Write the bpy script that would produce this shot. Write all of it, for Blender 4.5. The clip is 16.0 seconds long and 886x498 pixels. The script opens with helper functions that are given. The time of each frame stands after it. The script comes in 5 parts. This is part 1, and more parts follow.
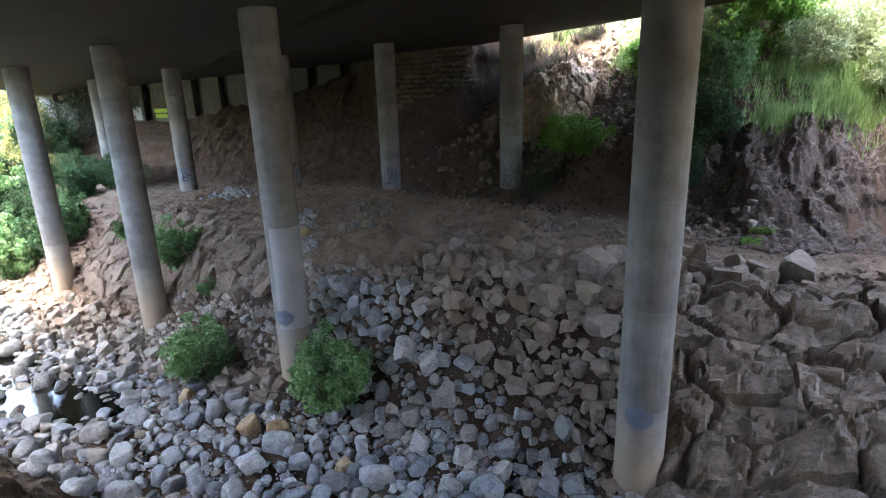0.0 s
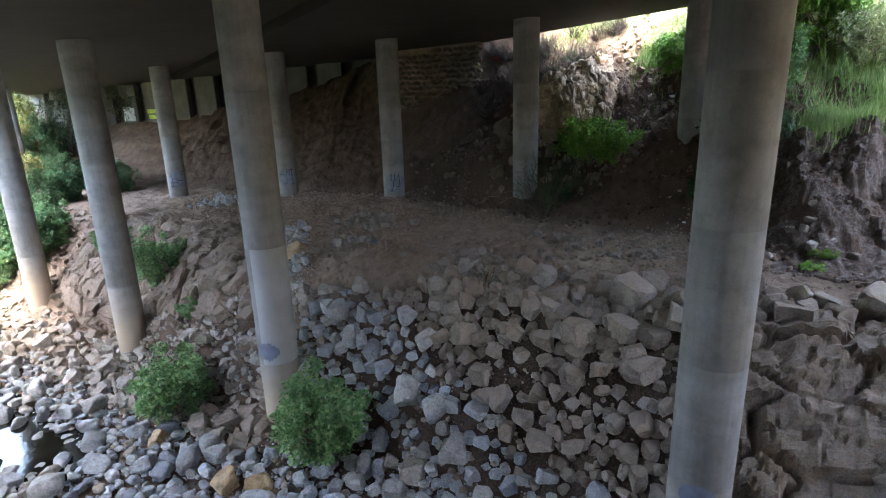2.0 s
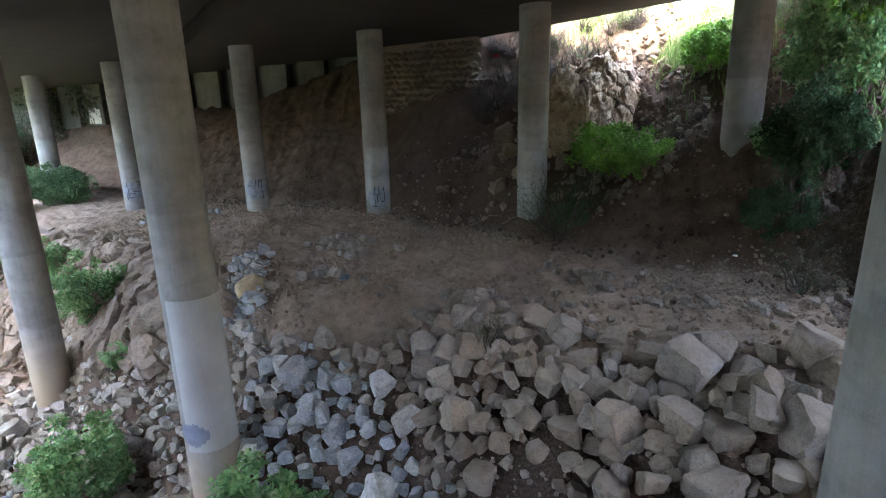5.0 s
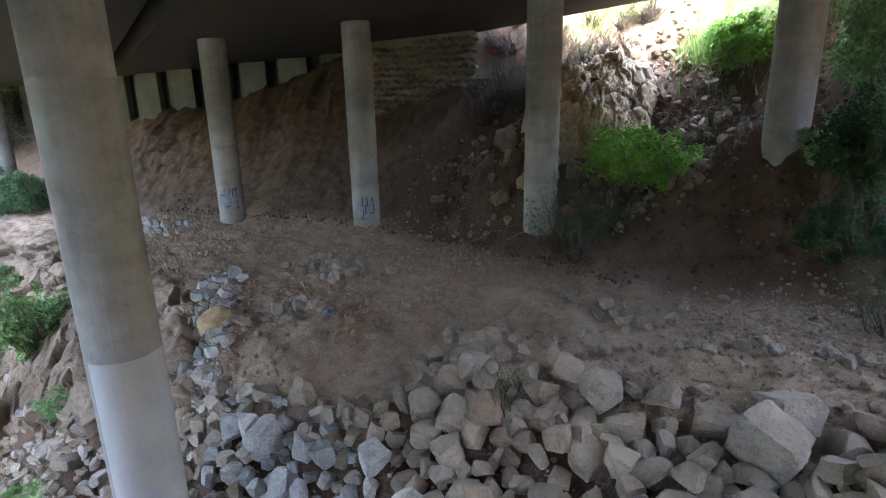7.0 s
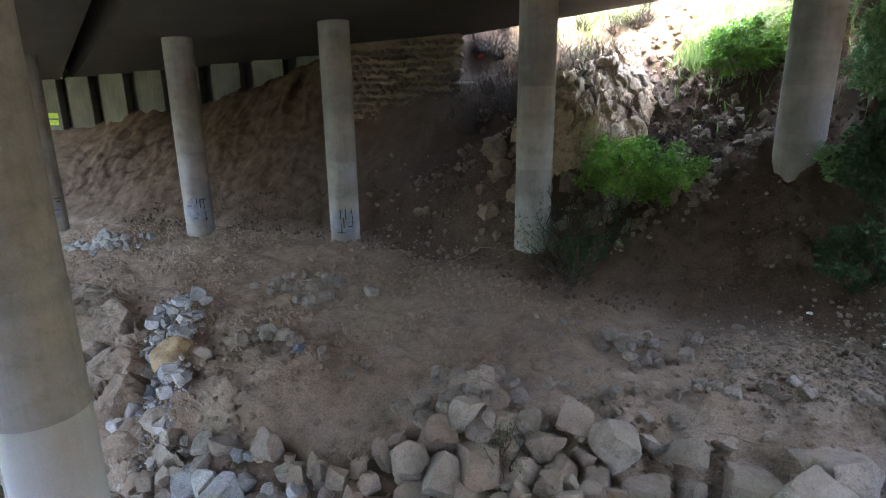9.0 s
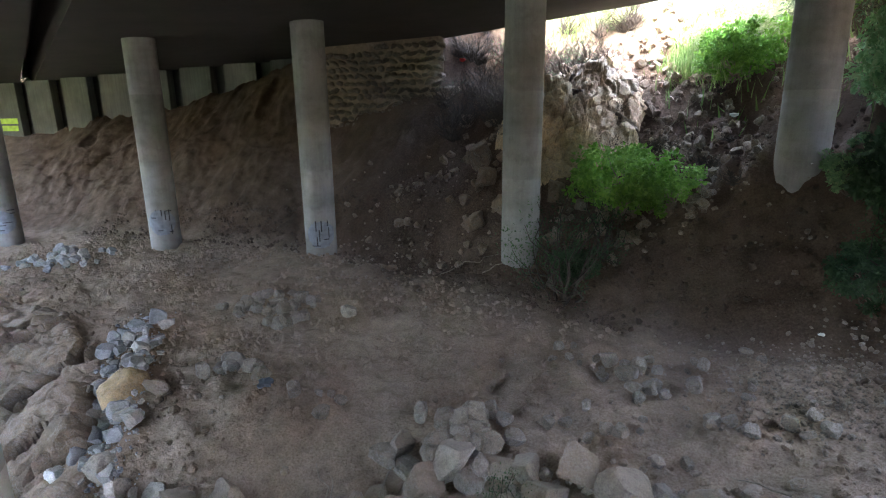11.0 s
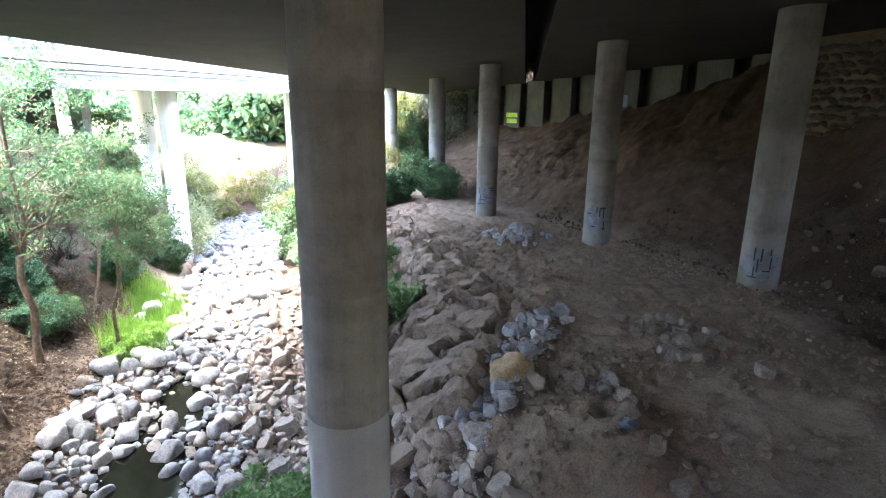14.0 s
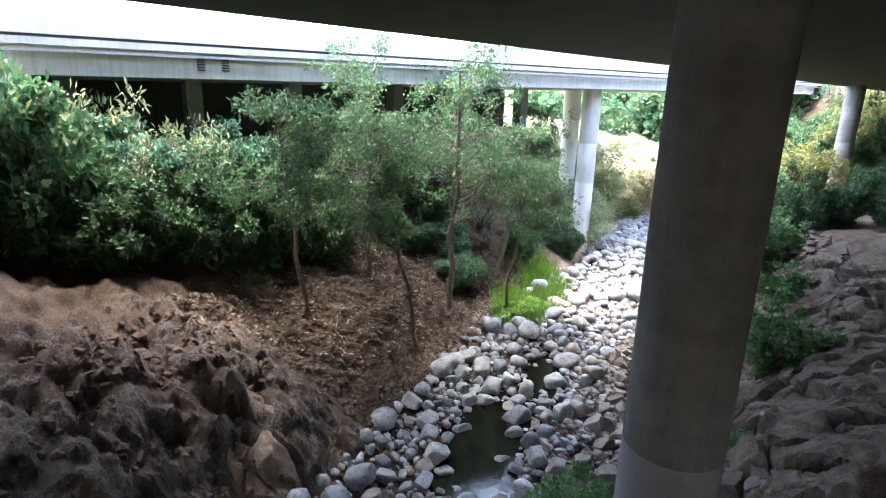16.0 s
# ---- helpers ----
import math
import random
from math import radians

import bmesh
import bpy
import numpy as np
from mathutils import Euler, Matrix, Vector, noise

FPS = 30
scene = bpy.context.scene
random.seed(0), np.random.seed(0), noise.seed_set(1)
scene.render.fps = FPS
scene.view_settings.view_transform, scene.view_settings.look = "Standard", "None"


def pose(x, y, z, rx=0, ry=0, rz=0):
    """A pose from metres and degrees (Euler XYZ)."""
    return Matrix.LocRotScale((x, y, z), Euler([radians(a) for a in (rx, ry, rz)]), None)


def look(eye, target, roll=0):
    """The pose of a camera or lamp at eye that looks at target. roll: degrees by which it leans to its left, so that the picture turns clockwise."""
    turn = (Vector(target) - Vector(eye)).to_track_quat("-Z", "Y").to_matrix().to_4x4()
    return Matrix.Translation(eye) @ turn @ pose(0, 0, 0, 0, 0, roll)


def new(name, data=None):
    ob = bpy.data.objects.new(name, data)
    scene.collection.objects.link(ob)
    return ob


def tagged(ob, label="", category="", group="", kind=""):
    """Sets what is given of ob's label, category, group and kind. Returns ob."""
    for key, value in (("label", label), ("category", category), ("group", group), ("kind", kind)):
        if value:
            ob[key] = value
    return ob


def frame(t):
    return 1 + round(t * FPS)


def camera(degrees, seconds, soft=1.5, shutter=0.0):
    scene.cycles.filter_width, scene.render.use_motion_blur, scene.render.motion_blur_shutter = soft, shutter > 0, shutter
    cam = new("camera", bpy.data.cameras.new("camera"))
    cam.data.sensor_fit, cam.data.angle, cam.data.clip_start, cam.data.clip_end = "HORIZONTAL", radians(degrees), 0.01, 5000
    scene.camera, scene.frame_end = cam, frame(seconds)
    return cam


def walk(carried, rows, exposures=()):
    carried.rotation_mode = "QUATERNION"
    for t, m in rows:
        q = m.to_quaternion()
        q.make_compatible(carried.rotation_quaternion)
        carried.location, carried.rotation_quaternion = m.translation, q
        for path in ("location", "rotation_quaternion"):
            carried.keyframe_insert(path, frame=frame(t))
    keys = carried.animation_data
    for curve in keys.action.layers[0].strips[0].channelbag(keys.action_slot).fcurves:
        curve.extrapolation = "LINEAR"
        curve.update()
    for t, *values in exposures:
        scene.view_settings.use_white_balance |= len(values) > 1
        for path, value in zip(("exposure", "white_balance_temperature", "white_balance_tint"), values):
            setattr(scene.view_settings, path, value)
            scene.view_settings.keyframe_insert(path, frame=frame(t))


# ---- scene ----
cam = camera(78.5, 16.0, soft=1.15)
PATH = [
    (0, (10.404, 0.993, 7.892), (9.695, 2.784, 7.354), -1.9),
    (0.5, (10.006, 1.412, 7.894), (9.291, 3.201, 7.357), -1.8),
    (1, (9.715, 1.91, 7.893), (8.995, 3.697, 7.357), -1.9),
    (1.5, (9.58, 2.514, 7.916), (8.858, 4.3, 7.38), -1.8),
    (2, (9.446, 3.165, 7.903), (8.722, 4.95, 7.367), -1.8),
    (2.5, (9.3, 3.842, 7.892), (8.573, 5.626, 7.356), -1.8),
    (3, (9.104, 4.487, 7.899), (8.377, 6.271, 7.362), -1.8),
    (3.5, (8.853, 5.155, 7.889), (8.129, 6.941, 7.353), -1.8),
    (4, (8.61, 5.784, 7.826), (7.89, 7.573, 7.294), -1.7),
    (4.2, (8.526, 5.975, 7.802), (7.808, 7.767, 7.277), -1.6),
    (6.3, (7.468, 8.32, 7.764), (6.781, 10.124, 7.243), -1.5),
    (6.5, (7.339, 8.539, 7.795), (6.659, 10.345, 7.27), -1.6),
    (7, (6.995, 8.956, 7.798), (6.329, 10.768, 7.275), -1.3),
    (7.5, (6.67, 9.286, 7.807), (6.02, 11.105, 7.287), -1.2),
    (8, (6.525, 9.612, 7.825), (5.89, 11.437, 7.31), -1.0),
    (8.5, (6.461, 9.939, 7.839), (5.844, 11.771, 7.328), -0.8),
    (9, (6.411, 10.242, 7.854), (5.81, 12.081, 7.346), -0.7),
    (9.2, (6.368, 10.296, 7.877), (5.776, 12.139, 7.372), -0.4),
    (11.3, (6.038, 11.417, 7.869), (5.505, 13.281, 7.378), -0.7),
    (11.5, (6.056, 11.523, 7.902), (5.485, 13.376, 7.41), -0.7),
    (12, (5.989, 11.723, 7.912), (5.279, 13.528, 7.423), -0.5),
    (12.5, (5.93, 11.921, 7.932), (4.974, 13.609, 7.444), -0.2),
    (13, (5.932, 12.129, 7.998), (4.693, 13.62, 7.505), 0.2),
    (13.5, (5.921, 12.344, 8.045), (4.434, 13.585, 7.546), 0.1),
    (14, (5.904, 12.51, 8.053), (4.197, 13.423, 7.549), 0.7),
    (14.5, (5.868, 12.682, 8.011), (3.989, 13.142, 7.502), 1.1),
    (15, (5.751, 12.91, 7.957), (3.82, 12.968, 7.441), 1.2),
    (15.5, (5.601, 13.074, 7.895), (3.688, 12.81, 7.375), 1.3),
    (16, (5.457, 13.158, 7.812), (3.581, 12.702, 7.29), 1.5),
]
EXPOSURE = [(0, 5.45, 6650, 9), (4, 5.95, 6750, 9), (8, 6.5, 6750, 9), (12.5, 6.6, 6600, 9), (14.5, 5.5, 6450, 10), (16, 4.55, 6350, 10)]
walk(cam, [(t, look(eye, target, roll)) for t, eye, target, roll in PATH], EXPOSURE)

# ---- world, sun and exposure ----
world = bpy.data.worlds.new("sky")
scene.world = world
world.use_nodes = True
wn, wl = world.node_tree.nodes, world.node_tree.links
sky = wn.new("ShaderNodeTexSky")
sky.sky_type = 'NISHITA'
sky.sun_disc = False
sky.sun_elevation, sky.sun_rotation = radians(77), radians(212)
sky.air_density, sky.dust_density = 1.0, 3.0
wn["Background"].inputs[1].default_value = 0.15
wl.new(sky.outputs[0], wn["Background"].inputs[0])
sun = new("sun", bpy.data.lights.new("sun", 'SUN'))
sun.data.energy, sun.data.angle, sun.data.color = 0.75, radians(40), (1.0, 0.95, 0.88)
sun.matrix_world = look((0, 0, 40), (5, 8, 0))

# ---- number helpers ----
def lattice(ix, iy, seed):
    h = (ix * 374761393 + iy * 668265263 + seed * 974634777) & 0xFFFFFFFF
    h = ((h ^ (h >> 13)) * 1274126177) & 0xFFFFFFFF
    return ((h ^ (h >> 16)) & 0xFFFF) / 65535.0


def value_noise(x, y, seed=0):
    x, y = np.asarray(x, float), np.asarray(y, float)
    ix, iy = np.floor(x).astype(np.int64), np.floor(y).astype(np.int64)
    fx, fy = x - ix, y - iy
    fx, fy = fx * fx * (3 - 2 * fx), fy * fy * (3 - 2 * fy)
    a, b = lattice(ix, iy, seed), lattice(ix + 1, iy, seed)
    c, d = lattice(ix, iy + 1, seed), lattice(ix + 1, iy + 1, seed)
    return (a + (b - a) * fx) * (1 - fy) + (c + (d - c) * fx) * fy


def fbm(x, y, octaves=4, seed=0):
    total, amp = 0.0, 0.5
    for k in range(octaves):
        total = total + amp * (value_noise(x * 2 ** k + 17 * k, y * 2 ** k - 31 * k, seed + k) - 0.5)
        amp *= 0.5
    return total * 2


def ease(v):
    v = np.clip(v, 0, 1)
    return v * v * (3 - 2 * v)


def bump(x, y, cx, cy, rx, ry=None):
    return np.exp(-((x - cx) / rx) ** 2 - ((y - cy) / (ry or rx)) ** 2)


# ---- the lie of the land ----
ALONG = Vector((-0.805, 0.593, 0)).normalized()      # the way the bridges run
ACROSS = Vector((0.593, 0.805, 0)).normalized()      # square to it, towards the hill


def creek_middle(x):
    return np.interp(x, [-120, -60, -42, -26, -20, -14, -9, -5, 4, 12, 30], [46, 25, 19.2, 16.0, 14.2, 12.5, 11.7, 11.1, 10.2, 8.9, 5.0])


def ledges(x, y):
    """Tilted beds of rock that break off in low steps, between -0.5 and 0.5."""
    v = (-0.62 * x + 0.78 * y) * 1.15 + 1.1 * fbm(x * 0.45, y * 0.45, 3, 41)
    phase = v % 1.0
    lift = lattice(np.floor(v).astype(np.int64), np.floor(0.5 * (0.78 * x + 0.62 * y) + 0.8 * fbm(x * 0.6, y * 0.6, 2, 43)).astype(np.int64), 5)
    return np.minimum(phase / 0.86, (1 - phase) / 0.14) * (0.55 + 0.45 * lift) - 0.4


def terrain(x, y):
    """Height of the bare ground."""
    x, y = np.asarray(x, float), np.asarray(y, float)
    s = y - creek_middle(x)
    bed = -1.35 + 0.012 * np.clip(x, -50, 12)
    shift = np.interp(x, [-45, -18, -10, -5, 0, 3], [1.5, 2.3, 2.2, 1.0, 0.2, 0.0])
    bench = np.interp(x, [-60, -19, -8, 0, 12, 20], [2.2, 2.55, 3.0, 3.05, 3.45, 3.6])
    k = s - shift
    bank = np.interp(k, [2.2, 3.0, 4.1, 5.3, 6.7, 8.2, 12.5], [0, 0.3, 1.7, 2.85, 3.85, 4.2, 4.5]) / 4.5
    right = bed + (bench - bed) * bank
    q = -s
    bluff = ease((x + 8) / 3.5)
    soft = np.interp(q, [2.6, 3.4, 5, 8, 12, 18, 40], [0, 0.35, 1.5, 3.2, 5.2, 6.2, 7.0])
    steep = np.interp(q, [2.2, 3.2, 4.2, 6, 8.5, 12, 18, 40], [0, 0.55, 1.45, 3.0, 4.2, 5.4, 6.4, 7.2])
    left = bed + soft * (1 - bluff) + steep * bluff
    z = np.where(s > 0, right, left)
    toe = np.interp(x, [-60, -20, -10, -3.5, 2, 6, 10, 13.5, 16.5, 30], [33, 30.2, 29.2, 28.4, 26.2, 23.6, 21.8, 19.0, 19.8, 20])
    rate = np.interp(x, [-45, -30, -18, -8, 0, 30], [0.70, 0.70, 0.86, 0.88, 0.80, 0.74])
    crest = np.where(x < -6, np.minimum(y, 38.2), y)
    over = np.maximum(crest - toe, 0)
    rise = rate * (over - 0.5 * (1 - np.exp(-over / 0.5)))
    # Hillside flattened above the view so more sky reaches the columns
    rise = np.minimum(rise, 9.0) + 0.15 * np.maximum(rise - 9.0, 0)
    z = z + 32 * (1 - np.exp(-rise / 32))
    z = z + 1.3 * bump(x, y, 3.9, 30.0, 2.2, 2.0) + 1.2 * bump(x, y, 5.8, 31.0, 1.3, 1.8) - 0.9 * bump(x, y, 7.4, 28.5, 1.4, 3.0) + 0.7 * bump(x, y, 14.7, 22.6, 0.7, 1.3) + 0.5 * bump(x, y, 16.6, 22.8, 0.8, 1.6) + 0.6 * bump(x, y, 13.5, 21.0, 0.5, 0.9)
    z = z + 0.2 * bump(x, y, -1.0, 33.5, 3.2, 2.0) + 2.6 * bump(x, y, -4.5, 38.0, 5.0, 2.6) - 0.7 * bump(x, y, 1.0, 27.6, 1.5, 1.2)
    # roughness: little on the path, more on the banks and slopes
    slope = ease(over / 3) + ease((q - 2.8) / 2)
    near_bank = ease((k - 2.5) / 1.5) * (1 - ease((k - 7.5) / 2))
    z = z + fbm(x * 0.35, y * 0.35, 3, 5) * (0.16 + 0.75 * slope + 0.2 * near_bank)
    lumps = np.abs(fbm(x * 1.1, y * 1.1, 4, 9))
    z = z - lumps * (0.10 + 0.85 * slope * (0.25 + np.maximum(0.45 * bluff * (s < 0), ease((x - 8) / 3))) + 0.25 * near_bank)
    z = z - 0.7 * bump(x, y, -8.0, 11.25, 2.6, 0.95) - 0.5 * bump(x, y, -12.8, 12.6, 2.0, 0.7)
    rugged = np.clip(slope, 0, 1) * np.clip(0.5 * bluff * (s < 0) + 0.8 * ease((x - 9) / 3) + 0.7 * bump(x, y, 4, 29.5, 3, 3.5), 0, 1) * (np.abs(x) < 40) * (y < 45)
    crags = 1 - np.abs(2 * value_noise(x * 0.9 + 1.2 * fbm(x, y, 2, 71), y * 0.9, 51) - 1)
    z = z + rugged * (0.22 * (crags - 0.5) + 0.2 * (1 - np.abs(2 * value_noise(x * 2.3, y * 2.3 + fbm(x * 2, y * 2, 2, 73), 53) - 1)) - 0.1)
    rills = ease(over / 2) * (y < 45) * (np.abs(x) < 45)
    z = z - rills * (0.34 * np.abs(fbm(x * 0.9 + 0.25 * fbm(x * 0.5, y * 0.5, 2, 81), y * 0.22, 3, 83)) + 0.2 * np.abs(fbm(x * 2.1 + 0.5 * y, y * 0.7, 3, 85)))
    eroded = np.clip(0.55 * bluff * (s < 0) * ease((q - 2.6) / 1.5) + ease((x - 10.5) / 2) * ease((over - 0.2) / 1.5) * (y < 32), 0, 1)
    z = z - eroded * (0.5 * np.abs(fbm(x * 0.8, y * 0.8 + 4, 4, 95)) + 0.16 * np.abs(fbm(x * 3.1, y * 3.1, 2, 97)) - 0.2)
    strata = ease((k - 2.6) / 1.2) * (1 - ease((k - 9) / 3)) * ease((-x - 0.8) / 2.5) * ease((x + 24) / 5)
    z = z + strata * 0.22 * ledges(x, y)
    z = z + 0.9 * bump(x, y, 10.6, 25.4, 1.6, 1.3) + 1.5 * bump(x, y, -0.5, 37.6, 4.5, 1.8) + 1.5 * bump(x, y, 2.4, 36.8, 2.0, 1.4) - 0.3 * bump(x, y, -1.1, 25.9, 0.7, 0.4)
    spur = np.exp(-np.abs(x - 15.1 - 0.25 * (y - 22.5)) / 0.55) * np.exp(-((y - 22.6) / 1.7) ** 2)
    z = z + 0.6 * spur
    flutes = bump(x, y, 9.0, 25.2, 2.0, 1.5) + 0.8 * bump(x, y, 14.5, 22, 2.0, 2.0)
    z = z - flutes * 0.7 * np.abs(fbm(x * 1.5 - 0.4 * y, y * 0.4, 3, 87))
    track = np.exp(-((y - 21.6 - 0.12 * x) / 1.6) ** 2) * ease((x + 8) / 6)
    z = z + (0.22 * np.abs(fbm(x * 1.1, y * 1.1, 4, 63)) + 0.10 * np.abs(fbm(x * 0.5 + 0.3 * y, y * 1.6, 3, 67))) * ease((k - 6.5) / 2)
    z = z - 0.12 * track + 0.05 * np.sin((y - 0.12 * x) * 5.2) * track * fbm(x * 0.7, y * 0.7, 2, 61)
    along, across = x * ALONG.x + y * ALONG.y, x * ACROSS.x + y * ACROSS.y
    # Unseen rise past the right edge, added to block low sky
    z = z + 9.0 * ease((x - 17.3 - 0.25 * np.maximum(y - 20, 0)) / 6) * ease((y - 11) / 4) * (1 - ease((y - 25) / 4))
    # Unseen bank behind the start, added to shut out light from the gap
    z = z + 6.0 * ease((-along - 1.0) / 5) * ease((-across - 0.2) / 3.5) * ease((q - 4) / 3)
    z = z + 0.5 * bump(x, y, 0.4, 18.5, 1.9, 1.1)
    z = z + fbm(x * 2.2, y * 2.2, 3, 33) * 0.09
    z = z + fbm(x * 4, y * 4, 2, 21) * (0.07 + 0.10 * slope)
    return z


LAND_X, LAND_Y, LAND_STEP = -40.0, -6.0, 0.1
LAND = terrain(*np.meshgrid(np.arange(LAND_X, 24.0, LAND_STEP), np.arange(LAND_Y, 44.0, LAND_STEP)))


def ground(x, y):
    """Height of the ground at one place, between the points of a fine grid where there is one."""
    fx, fy = (x - LAND_X) / LAND_STEP, (y - LAND_Y) / LAND_STEP
    i, j = int(fx), int(fy)
    if not (0 <= fx and 0 <= fy and i < LAND.shape[1] - 1 and j < LAND.shape[0] - 1):
        return float(terrain(x, y))
    a, b = fx - i, fy - j
    return float((LAND[j, i] * (1 - a) + LAND[j, i + 1] * a) * (1 - b) + (LAND[j + 1, i] * (1 - a) + LAND[j + 1, i + 1] * a) * b)


def deck_height(x, y):
    """Underside of the decks over the creek."""
    return 10.08 + 0.036 * x + 0.025 * y


# ---- materials ----
def material(name, rough=0.9, spec=0.3):
    m = bpy.data.materials.new(name)
    m.use_nodes = True
    b = m.node_tree.nodes["Principled BSDF"]
    b.inputs["Roughness"].default_value = rough
    b.inputs["Specular IOR Level"].default_value = spec
    return m, m.node_tree.nodes, m.node_tree.links, b


def tex(n, l, kind, scale, vec, detail=4.0, rough=0.6):
    t = n.new("ShaderNodeTexNoise" if kind == "noise" else "ShaderNodeTexVoronoi")
    t.inputs["Scale"].default_value = scale
    if kind == "noise":
        t.inputs["Detail"].default_value, t.inputs["Roughness"].default_value = detail, rough
    l.new(vec, t.inputs["Vector"])
    return t.outputs[0]


def ramp(n, l, fac, stops):
    r = n.new("ShaderNodeValToRGB")
    e = r.color_ramp.elements
    while len(e) < len(stops):
        e.new(0.5)
    for k, (p, c) in zip(e, stops):
        k.position, k.color = p, (*c, 1)
    l.new(fac, r.inputs[0])
    return r.outputs[0]


def mixed(n, l, fac, a, b, how='MIX'):
    m = n.new("ShaderNodeMix")
    m.data_type, m.blend_type = 'RGBA', how
    for v, i in ((fac, 0), (a, 6), (b, 7)):
        if isinstance(v, (int, float)):
            m.inputs[i].default_value = v
        elif isinstance(v, tuple):
            m.inputs[i].default_value = (*v, 1)
        else:
            l.new(v, m.inputs[i])
    return m.outputs[2]


def maths(n, l, op, a, b=0.0, clamp=False):
    m = n.new("ShaderNodeMath")
    m.operation, m.use_clamp = op, clamp
    for v, i in ((a, 0), (b, 1)):
        if isinstance(v, (int, float)):
            m.inputs[i].default_value = v
        else:
            l.new(v, m.inputs[i])
    return m.outputs[0]


def relief(n, l, b, height, strength, distance):
    k = n.new("ShaderNodeBump")
    k.inputs["Strength"].default_value, k.inputs["Distance"].default_value = strength, distance
    l.new(height, k.inputs["Height"])
    l.new(k.outputs[0], b.inputs["Normal"])


def place(n):
    return n.new("ShaderNodeNewGeometry").outputs["Position"]


def dirt_material():
    m, n, l, b = material("dirt", 0.95, 0.2)
    p = place(n)
    broad, mid, fine = tex(n, l, "noise", 0.22, p, 5), tex(n, l, "noise", 1.7, p, 6), tex(n, l, "noise", 28, p, 5, 0.7)
    c = ramp(n, l, broad, [(0.3, (0.25, 0.185, 0.138)), (0.5, (0.335, 0.257, 0.198)), (0.72, (0.40, 0.318, 0.252))])
    c = mixed(n, l, maths(n, l, 'MULTIPLY', mid, 0.75), c, (0.27, 0.205, 0.158))
    spots = tex(n, l, "noise", 3.6, p, 6, 0.62)
    c = mixed(n, l, 0.9, c, ramp(n, l, spots, [(0.3, (0.66, 0.63, 0.61)), (0.5, (1, 1, 1)), (0.7, (1.22, 1.2, 1.18))]), 'MULTIPLY')
    grit = ramp(n, l, fine, [(0.36, (0.6, 0.57, 0.55)), (0.56, (1, 1, 1)), (0.75, (1.2, 1.17, 1.14))])
    c = mixed(n, l, 0.8, c, grit, 'MULTIPLY')
    litter = tex(n, l, "voronoi", 22, p)
    dots = ramp(n, l, litter, [(0.0, (1, 1, 1)), (0.16, (0, 0, 0))])
    patch = ramp(n, l, tex(n, l, "noise", 0.5, p, 3), [(0.5, (0, 0, 0)), (0.65, (1, 1, 1))])
    c = mixed(n, l, mixed(n, l, 1.0, dots, patch, 'MULTIPLY'), c, (0.30, 0.25, 0.21))
    cover = n.new("ShaderNodeAttribute")
    cover.attribute_name = "cover"
    turf = ramp(n, l, tex(n, l, "noise", 1.3, p, 6, 0.7), [(0.3, (0.11, 0.14, 0.055)), (0.5, (0.24, 0.24, 0.13)), (0.68, (0.42, 0.38, 0.29))])
    c = mixed(n, l, maths(n, l, 'MULTIPLY', cover.outputs["Fac"], maths(n, l, 'ADD', maths(n, l, 'MULTIPLY', mid, 0.8), 0.6), True), c, turf)
    cut = n.new("ShaderNodeAttribute")
    cut.attribute_name = "soil"
    clay = ramp(n, l, mid, [(0.3, (0.08, 0.053, 0.036)), (0.5, (0.13, 0.087, 0.06)), (0.7, (0.185, 0.13, 0.092))])
    clay = mixed(n, l, 0.8, clay, grit, 'MULTIPLY')
    c = mixed(n, l, maths(n, l, 'MULTIPLY', cut.outputs["Fac"], maths(n, l, 'ADD', broad, 0.5), True), c, clay)
    # The litter mask also carries shade painted between stones and on slopes
    leaves = n.new("ShaderNodeAttribute")
    leaves.attribute_name = "litter"
    litter_shade = ramp(n, l, tex(n, l, "noise", 19, p, 4, 0.7), [(0.35, (0.05, 0.034, 0.026)), (0.55, (0.105, 0.070, 0.052)), (0.72, (0.19, 0.138, 0.105))])
    c = mixed(n, l, maths(n, l, 'MULTIPLY', leaves.outputs["Fac"], maths(n, l, 'ADD', broad, 0.45), True), c, litter_shade)
    l.new(c, b.inputs["Base Color"])
    relief(n, l, b, maths(n, l, 'ADD', maths(n, l, 'ADD', maths(n, l, 'MULTIPLY', mid, 1.2), maths(n, l, 'MULTIPLY', spots, 1.3)), maths(n, l, 'MULTIPLY', fine, 0.7)), 1.0, 0.09)
    return m


